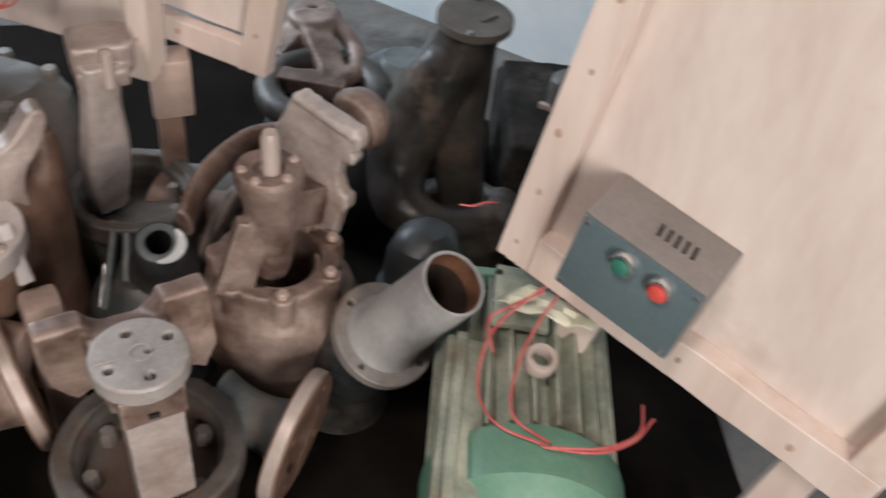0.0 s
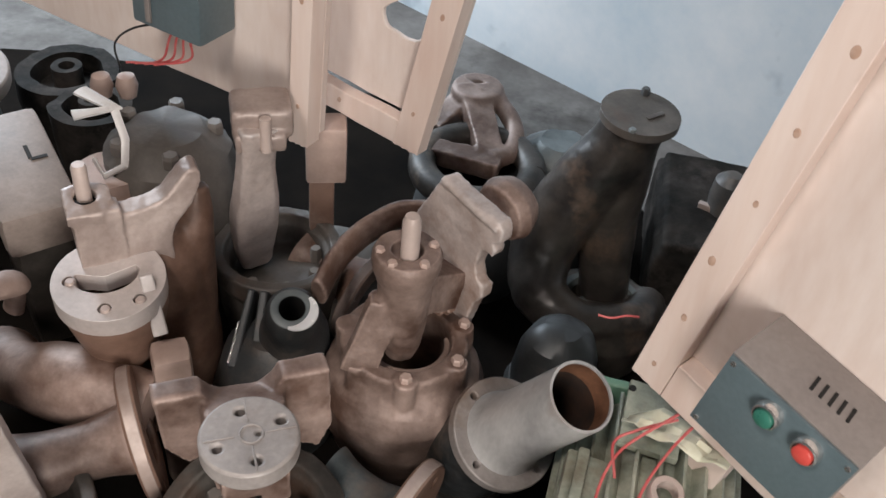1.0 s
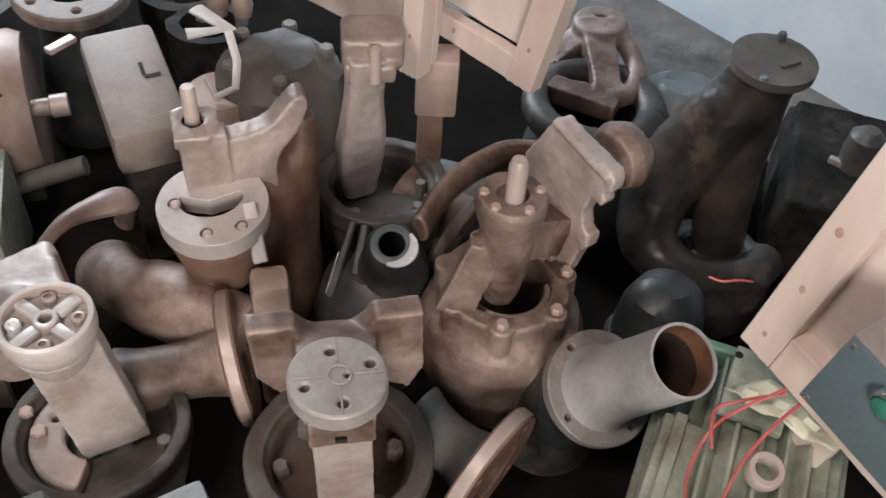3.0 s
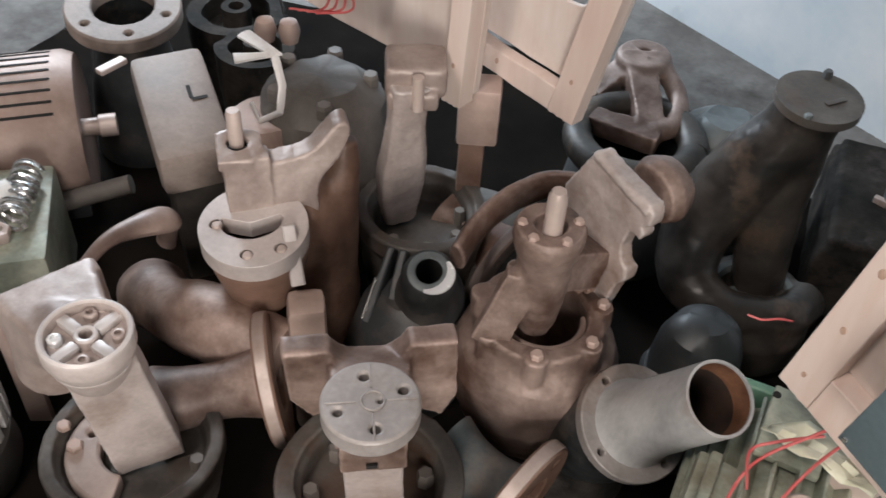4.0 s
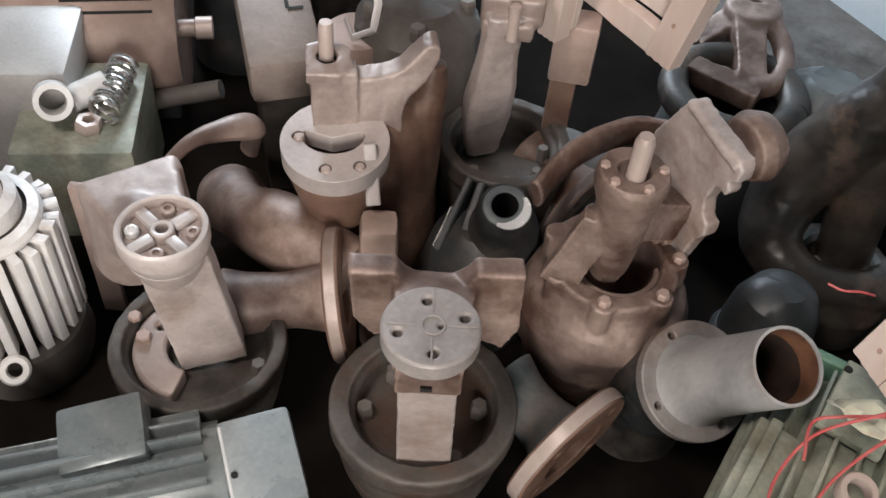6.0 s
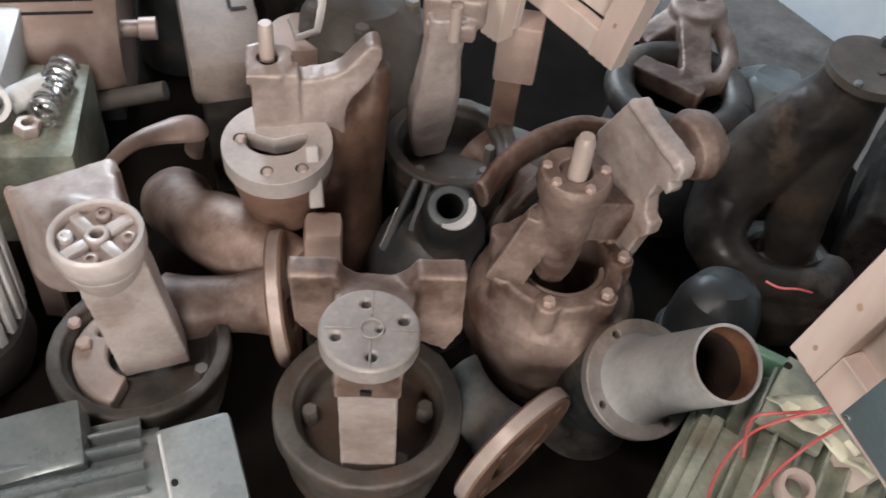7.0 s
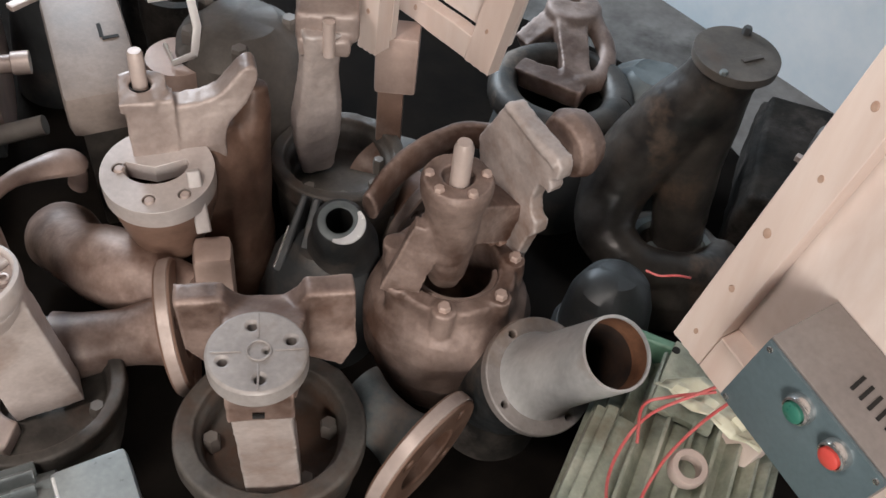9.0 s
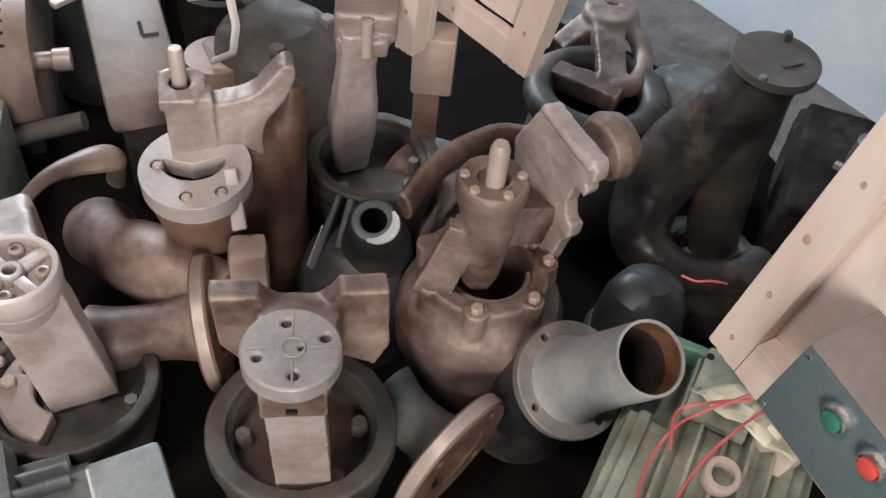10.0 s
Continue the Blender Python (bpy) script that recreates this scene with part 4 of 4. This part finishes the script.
    for k, ctrl in enumerate((((0.225, 0.890, 0.385), (0.203, 0.872, 0.38), (0.150, 0.830, 0.350), (0.132, 0.765, 0.325), (0.150, 0.70, 0.335), (0.205, 0.665, 0.345)),
                              ((0.240, 0.880, 0.385), (0.205, 0.830, 0.372), (0.178, 0.775, 0.352), (0.170, 0.71, 0.340), (0.21, 0.668, 0.345)),
                              ((0.215, 0.880, 0.375), (0.17, 0.862, 0.362), (0.145, 0.845, 0.352), (0.150, 0.80, 0.345)),
                              ((0.20, 0.663, 0.345), (0.26, 0.655, 0.35), (0.31, 0.685, 0.335), (0.345, 0.73, 0.32)),
                              ((0.205, 0.660, 0.348), (0.27, 0.662, 0.35), (0.32, 0.70, 0.33), (0.335, 0.75, 0.32)))):
        part("lead", sweep(curve_points(ctrl, 8), 0.0019, 8), RED_WIRE, w)
    s2 = thing("wire_offcut", (0.118, 0.958, 0.3), "short red wire offcut poking from behind the castings", "wire")
    part("strand", sweep(curve_points([(0.100, 0.952, 0.449), (0.116, 0.950, 0.450), (0.134, 0.960, 0.449), (0.150, 0.972, 0.44)], 6), 0.0014, 8), RED_WIRE, s2)


def finned_motor():
    p = thing("electric_motor", (-0.84, 0.63, 0), "bare aluminium motor standing upright with vertical cooling fins", "electric motor")
    m = Matrix.Translation((-0.872, 0.618, 0))
    # Frame coloured dark to paint the shade in the gaps between the fins.
    part("frame", lathe([(0, 0.09), (0.068, 0.09), (0.074, 0.10), (0.074, 0.285), (0.06, 0.30), (0.058, 0.325), (0.045, 0.335), (0.043, 0.328), (0.02, 0.326), (0.018, 0.345), (0, 0.347)], 48, m), IRON_DIM, p)
    part("top_cap", lathe([(0.060, 0.3005), (0.059, 0.326), (0.046, 0.336), (0.044, 0.330), (0.021, 0.328), (0.019, 0.347), (0, 0.349)], 48, m), WHITE_METAL, p)
    for i in range(26):
        part("fin", box(0.030, 0.0125, 0.178, m @ Matrix.Rotation(2 * math.pi * i / 26, 4, "Z") @ Matrix.Translation((0.086, 0, 0.105 + 0.004 * (i % 3))), 0.0015), WHITE_METAL, p)
    part("top_ring", lathe([(0.066, 0.285), (0.082, 0.285), (0.084, 0.292), (0.080, 0.300), (0.066, 0.302)], 48, m), WHITE_METAL, p)
    part("foot", rough_up(lathe([(0, 0), (0.09, 0), (0.10, 0.03), (0.095, 0.085), (0.08, 0.098), (0, 0.098)], 40, m)), IRON_BROWN, p)
    part("lug", lathe([(0.010, 0), (0.020, 0), (0.021, 0.004), (0.021, 0.020), (0.018, 0.024), (0.011, 0.024), (0.010, 0.020), (0.010, 0)], 28, frame_at((-0.795, 0.545, 0.10), (0.55, -0.35, 0.75))), WHITE_METAL, p)
    q = thing("steel_stub", (-0.82, 0.745, 0), "short upright flat steel stub", "machine part")
    part("bar", box(0.035, 0.014, 0.27, frame_at((-0.822, 0.748, 0), (0, 0, 1), (0.9, 0.4, 0)), 0.003), IRON, q)


def grey_motor():
    p = thing("electric_motor", (-0.48, 0.47, 0), "grey painted finned motor with a terminal box", "electric motor")
    d = Vector((0.70, 0.71, 0)).normalized()
    m = frame_at((-0.635, 0.325, 0.125), d, (0, 0, 1))
    part("frame", lathe([(0, 0), (0.088, 0), (0.092, 0.012), (0.092, 0.30), (0, 0.30)], 48, m), GREY_PAINT, p)
    for i in range(22):
        part("fin", box(0.026, 0.0055, 0.25, m @ Matrix.Rotation(2 * math.pi * i / 22, 4, "Z") @ Matrix.Translation((0.097, 0, 0.03)), 0.0016), GREY_PAINT, p)
    b = part("terminal_box", box(0.085, 0.115, 0.055, frame_at((-0.375, 0.552, 0.195), (0.05, -0.1, 1), (0.50, 0.55, 0)), 0.008), LID, p, "light grey terminal box")
    tilt = frame_at((-0.375, 0.552, 0.195), (0.05, -0.1, 1), (0.50, 0.55, 0))
    # White strip paints a highlight along one edge of the lid.
    part("lid_edge", sweep([tilt @ Vector((-0.0385, u, 0.0535)) for u in (-0.050, 0.0, 0.050)], 0.0022, 8), SHINE, b, "bright edge highlight")
    part("lid_screw", lathe([(0.004, 0), (0.004, 0.003), (0, 0.003)], 12, frame_at((-0.385, 0.515, 0.2465), (0.05, -0.1, 1))), BLACK, b)
    part("shoulder", box(0.10, 0.085, 0.05, frame_at((-0.555, 0.492, 0.185), (0, -0.15, 1), (0.70, 0.71, 0)), 0.008), GREY_PAINT, p)
    part("bracket", box(0.15, 0.05, 0.03, frame_at((-0.47, 0.528, 0.175), (0, -0.2, 1), (0.70, 0.71, 0)), 0.006), GREY_PAINT, p)
    part("foot", box(0.30, 0.14, 0.06, frame_at((-0.50, 0.47, 0), (0, 0, 1), (0.70, 0.71, 0)), 0.006), GREY_PAINT, p)


def slotted_motor():
    p = thing("electric_motor", (-1.08, 1.22, 0), "dusty motor with a slotted fan cover", "electric motor")
    d = Vector((0.80, 0.60, 0)).normalized()
    m = frame_at((-1.30, 1.05, 0.155), d, (0, 0, 1))
    part("cover", lathe([(0, 0), (0.12, 0.0), (0.135, 0.015), (0.137, 0.28), (0.128, 0.30), (0, 0.302)], 56, m), IRON, p)
    for i in range(-3, 8):
        a = radians(-18 + 9 * i)
        part("slot", box(0.0015, 0.005, 0.15, m @ Matrix.Rotation(a, 4, "Z") @ Matrix.Translation((0.1372, 0, 0.115)), 0.0004), BLACK, p)
    part("shaft", lathe([(0, 0), (0.016, 0), (0.016, 0.09), (0.02, 0.092), (0.02, 0.12), (0, 0.12)], 20, frame_at((-1.065, 1.135, 0.20), d)), IRON_PALE, p)
    part("base", box(0.26, 0.16, 0.05, frame_at((-1.18, 1.14, 0), (0, 0, 1), d), 0.005), IRON_DARK, p)


def marked_block():
    p = thing("terminal_housing", (-0.79, 1.15, 0), "beige-grey cast housing with an angular cut mark", "machine part")
    m = frame_at((-0.785, 1.160, 0.06), (0.06, -0.10, 1), (0.72, 0.69, 0))
    part("body", rough_up(box(0.115, 0.24, 0.080, m @ Matrix.Translation((0, 0, 0.225)), 0.014), 0.001), IRON_DUST, p)
    # Added foot: its dark colour stands in for the block's shaded front face.
    part("pedestal", rough_up(box(0.085, 0.17, 0.300, m @ Matrix.Translation((0, 0.02, -0.062)), 0.008), 0.002), IRON_DIM, p, "added pedestal, dark like the shaded front face")
    t = m @ Matrix.Translation((0.03, 0.012, 0.3055))
    part("mark", join(box(0.006, 0.030, 0.0012, t @ Matrix.Translation((-0.012, 0, 0)), 0), box(0.024, 0.006, 0.0012, t @ Matrix.Translation((0.0, -0.018, 0)), 0)), BLACK, p, "dark angular cut mark")
    part("collar", rough_up(lathe([(0, 0), (0.06, 0), (0.062, 0.26), (0.05, 0.30), (0, 0.30)], 32, Matrix.Translation((-0.665, 1.20, 0.02)))), IRON, p)
    h = thing("handle_bar", (-0.9, 1.03, 0.1), "short round steel bar lying among the parts", "bar")
    part("rod", sweep([(-1.141, 1.008, 0.044), (-1.016, 1.083, 0.100), (-0.912, 1.146, 0.130)], [0.015, 0.017, 0.017], 18), IRON_BROWN, h)


def fittings():
    p = thing("tray_block", (-1.01, 0.94, 0), "greenish steel block in bright light", "machine part")
    m = frame_at((-1.02, 0.935, 0.0), (0, 0, 1), (0.80, 0.55, 0))
    part("body", rough_up(box(0.19, 0.23, 0.19, m, 0.012)), GREEN_GREY, p)
    f = thing("pipe_fitting", (-1.03, 0.90, 0.19), "white plastic pipe fitting", "pipe fitting")
    part("tube", lathe([(0.020, 0), (0.028, 0), (0.029, 0.006), (0.029, 0.07), (0.020, 0.07), (0.020, 0)], 32, frame_at((-1.045, 0.905, 0.216), (0.62, -0.45, 0.45))), PVC, f)
    part("branch", lathe([(0.017, 0), (0.022, 0), (0.022, 0.06), (0.017, 0.06), (0.017, 0)], 28, frame_at((-1.02, 0.92, 0.212), (0.4, 0.9, 0.1))), PVC, f)
    s = thing("coil_spring", (-0.985, 0.985, 0.19), "bright steel coil spring lying on the block", "spring")
    pts = [(-0.985 + 0.022 * math.cos(t) - 0.028 + 0.008 * t / 6.283, 1.035 + 0.010 * math.cos(t) * 0.5 - 0.0165 * t / 6.283, 0.212 + 0.020 * math.sin(t)) for t in (i * 0.35 for i in range(126))]
    part("coil", sweep(pts, 0.0042, 8), CHROME, s)
    n = thing("hex_nut", (-0.965, 0.90, 0.19), "bright steel nut lying on the block", "nut")
    part("nut", lathe([(0.010, 0), (0.020, 0), (0.021, 0.003), (0.021, 0.016), (0.019, 0.019), (0.010, 0.019), (0.010, 0)], 6, frame_at((-0.968, 0.898, 0.192), (0.1, 0.1, 1))), IRON_PALE, n)
    w = thing("white_sheet", (-1.16, 0.98, 0), "overexposed pale plastic container beside the block", "container")
    part("body", box(0.16, 0.24, 0.26, frame_at((-1.155, 0.975, 0), (0, 0, 1), (0.80, 0.55, 0)), 0.012), PALE_SHEET, w)
    k = thing("bent_pipe", (-0.73, 0.9, 0), "bent flattened rusty pipe resting on the elbow behind the cap", "pipe")
    part("tube", rough_up(sweep(curve_points([(-0.67, 0.700, 0.29), (-0.719, 0.789, 0.30), (-0.714, 0.866, 0.318), (-0.684, 0.945, 0.300), (-0.720, 0.995, 0.24), (-0.770, 1.040, 0.14)], 8), [0.007 + 0.00025 * i + 0.010 * math.exp(-((i - 23) / 5) ** 2) for i in range(41)], 14, squash=0.7)), IRON, k)


CLAMP = [Vector(v) for v in ((-0.74, 1.283, 0.40), (-0.669, 1.253, 0.40), (-0.718, 1.215, 0.40), (-0.639, 1.22, 0.37), (-0.63, 1.192, 0.34), (-0.655, 1.171, 0.33), (-0.678, 1.188, 0.345))]
KNOBS = [Vector((-0.741, 1.35, 0.38)), Vector((-0.703, 1.362, 0.38))]


def clamp_and_rear():
    g = thing("ring_flange", (-1.07, 1.39, 0), "pale cast ring flange with bolt holes", "flange")
    part("ring", plate(ellipse(0.105, 0.105, 56), 0.03, frame_at((-1.07, 1.40, 0.28), (0.1, -0.1, 1)), [(0, 0, 0.056)] + [(0.082 * math.cos(radians(q)), 0.082 * math.sin(radians(q)), 0.007) for q in range(10, 360, 60)]), IRON_DUST, g, bevel=0.004)
    part("body", rough_up(lathe([(0.06, 0.285), (0.066, 0.25), (0.09, 0.1), (0.10, 0.0), (0, 0.0)], 48, Matrix.Translation((-1.07, 1.40, 0)))), IRON_DARK, g)
    part("strip", box(0.055, 0.018, 0.010, frame_at((-0.985, 1.243, 0.288), (0, 0, 1), (0.28, 0.96, 0)), 0.003), IRON_PALE, g)
    p = thing("circulating_pump", (-0.60, 1.24, 0), "grey-brown pump body with a bent bright clamp", "pump")
    part("body", rough_up(lathe([(0, 0.0), (0.10, 0.0), (0.125, 0.1), (0.12, 0.24), (0.10, 0.33), (0.06, 0.365), (0, 0.37)], 48, Matrix.Translation((-0.600, 1.275, 0)), wobble=0.02), 0.005), IRON_BROWN, p)
    v1, v2, v3 = CLAMP[0], CLAMP[1], CLAMP[2]
    part("clamp", sweep([v1, v2, v3], 0.013, 8, squash=0.35, square=True), WHITE_METAL, p, "bent bright steel strip")
    part("clamp_loop", sweep(CLAMP[1:2] + CLAMP[3:], 0.0065, 8, squash=0.5, square=True), WHITE_METAL, p, "bright steel loop")
    for a in (30, 100, 160, 230, 300):
        d = az(a) * 0.078
        bolt(p, (-0.60 + d.x, 1.275 + d.y, 0.345), 0.014, 0.022, IRON_BROWN)
    for k in KNOBS:
        part("knob", rough_up(lathe([(0, -0.03), (0.014, -0.028), (0.019, -0.008), (0.014, 0.010), (0, 0.016)], 20, Matrix.Translation(k))), IRON, p)
    q = thing("tripod_casting", (-0.12, 1.5, 0), "dusty three-armed bearing bracket behind the panel", "machine part")
    ring = [(-0.12 + 0.10 * math.cos(radians(a)), 1.50 + 0.10 * math.sin(radians(a)), 0.24) for a in range(0, 361, 12)]
    part("ring", rough_up(sweep(ring, 0.026, 16)), IRON_DIM, q)
    part("drum", rough_up(lathe([(0, 0.0), (0.11, 0.0), (0.12, 0.1), (0.10, 0.215), (0.085, 0.21), (0.08, 0.12), (0, 0.1)], 48, Matrix.Translation((-0.12, 1.50, 0)))), IRON_DARK, q)
    top = Vector((-0.165, 1.680, 0.305))
    arms = [slope(top, (-0.098, 1.520, 0.262), 0.060, 0.046, 0.04, 0.04), slope((-0.215, 1.520, 0.262), (-0.080, 1.505, 0.262), 0.040, 0.046, 0.035, 0.035),
            sweep(curve_points([(-0.098, 1.515, 0.250), (-0.066, 1.560, 0.248), (-0.075, 1.625, 0.262), (-0.120, 1.675, 0.285)], 5), 0.018, 14), slope(top, (-0.225, 1.600, 0.250), 0.05, 0.04, 0.035, 0.035)]
    cast("spider", [*arms, lathe([(0.016, -0.04), (0.050, -0.04), (0.052, -0.012), (0.046, -0.004), (0.018, -0.004), (0.016, -0.04)], 36, Matrix.Translation(top + Vector((0.01, 0.0, 0))))], IRON, q, "curved three-armed spider", 0.0034, 6, 0.002)
    # Made-up black box that darkens the floor area beside the wall.
    r = thing("dark_floor_fill", (0.36, 1.42, 0), "low black box added where the floor lies dark", "machine part")
    dark_box = frame_at((0.440, 1.625, 0), (0, 0, 1), (1, 0, 0))
    cast("dark_box", [box(0.44, 0.33, 0.15, dark_box, 0.01), box(0.42, 0.31, 0.17, dark_box, 0.008)], IRON_BLACK, r, "", 0.005, 4, 0.003)
    part("knob", rough_up(lathe([(0, 0.16), (0.03, 0.16), (0.034, 0.20), (0.030, 0.235), (0.015, 0.25), (0, 0.252)], 24, Matrix.Translation((0.340, 1.610, 0)))), IRON_DARK, r)
    part("latch", box(0.035, 0.012, 0.014, frame_at((0.310, 1.600, 0.168), (0, 0, 1), (0.9, -0.3, 0)), 0.003), IRON_PALE, r, "small pale latch")
    for x, y, r, h, lab in ((-0.98, 1.63, 0.10, 0.20, "dark dusty pulley casting standing behind the motors"), (-0.86, 1.50, 0.075, 0.22, "dark oily casting in the shade behind the housing"), (0.47, 0.66, 0.09, 0.13, "dark grey casting on the floor below the panel")):
        k = thing("dark_casting", (x, y, 0), lab, "machine part")
        cm = Matrix.Translation((x, y, 0))
        part("body", rough_up(lathe([(0, 0), (r * 0.9, 0), (r, 0.02), (r * 0.95, h * 0.5), (r * 1.05, h * 0.75), (r, h), (r * 0.7, h), (r * 0.65, h * 0.8), (0, h * 0.78)], 40, cm, wobble=0.04), 0.005), IRON_BLACK, k)
        part("hub", rough_up(lathe([(r * 0.3, h * 0.78), (r * 0.3, h * 1.05), (r * 0.16, h * 1.05), (r * 0.15, h * 0.8)], 28, cm)), IRON_BLACK, k)
    s = thing("rear_casting", (0.0, 1.62, 0), "blue-grey scrap casting in shade near the wall", "machine part")
    part("body", rough_up(lathe([(0, 0), (0.10, 0), (0.11, 0.1), (0.08, 0.22), (0.04, 0.25), (0, 0.25)], 32, Matrix.Translation((0.02, 1.62, 0)), wobble=0.05), 0.006), IRON_BLUE, s)


green_motor(), finned_motor(), grey_motor(), slotted_motor(), marked_block(), fittings(), clamp_and_rear()
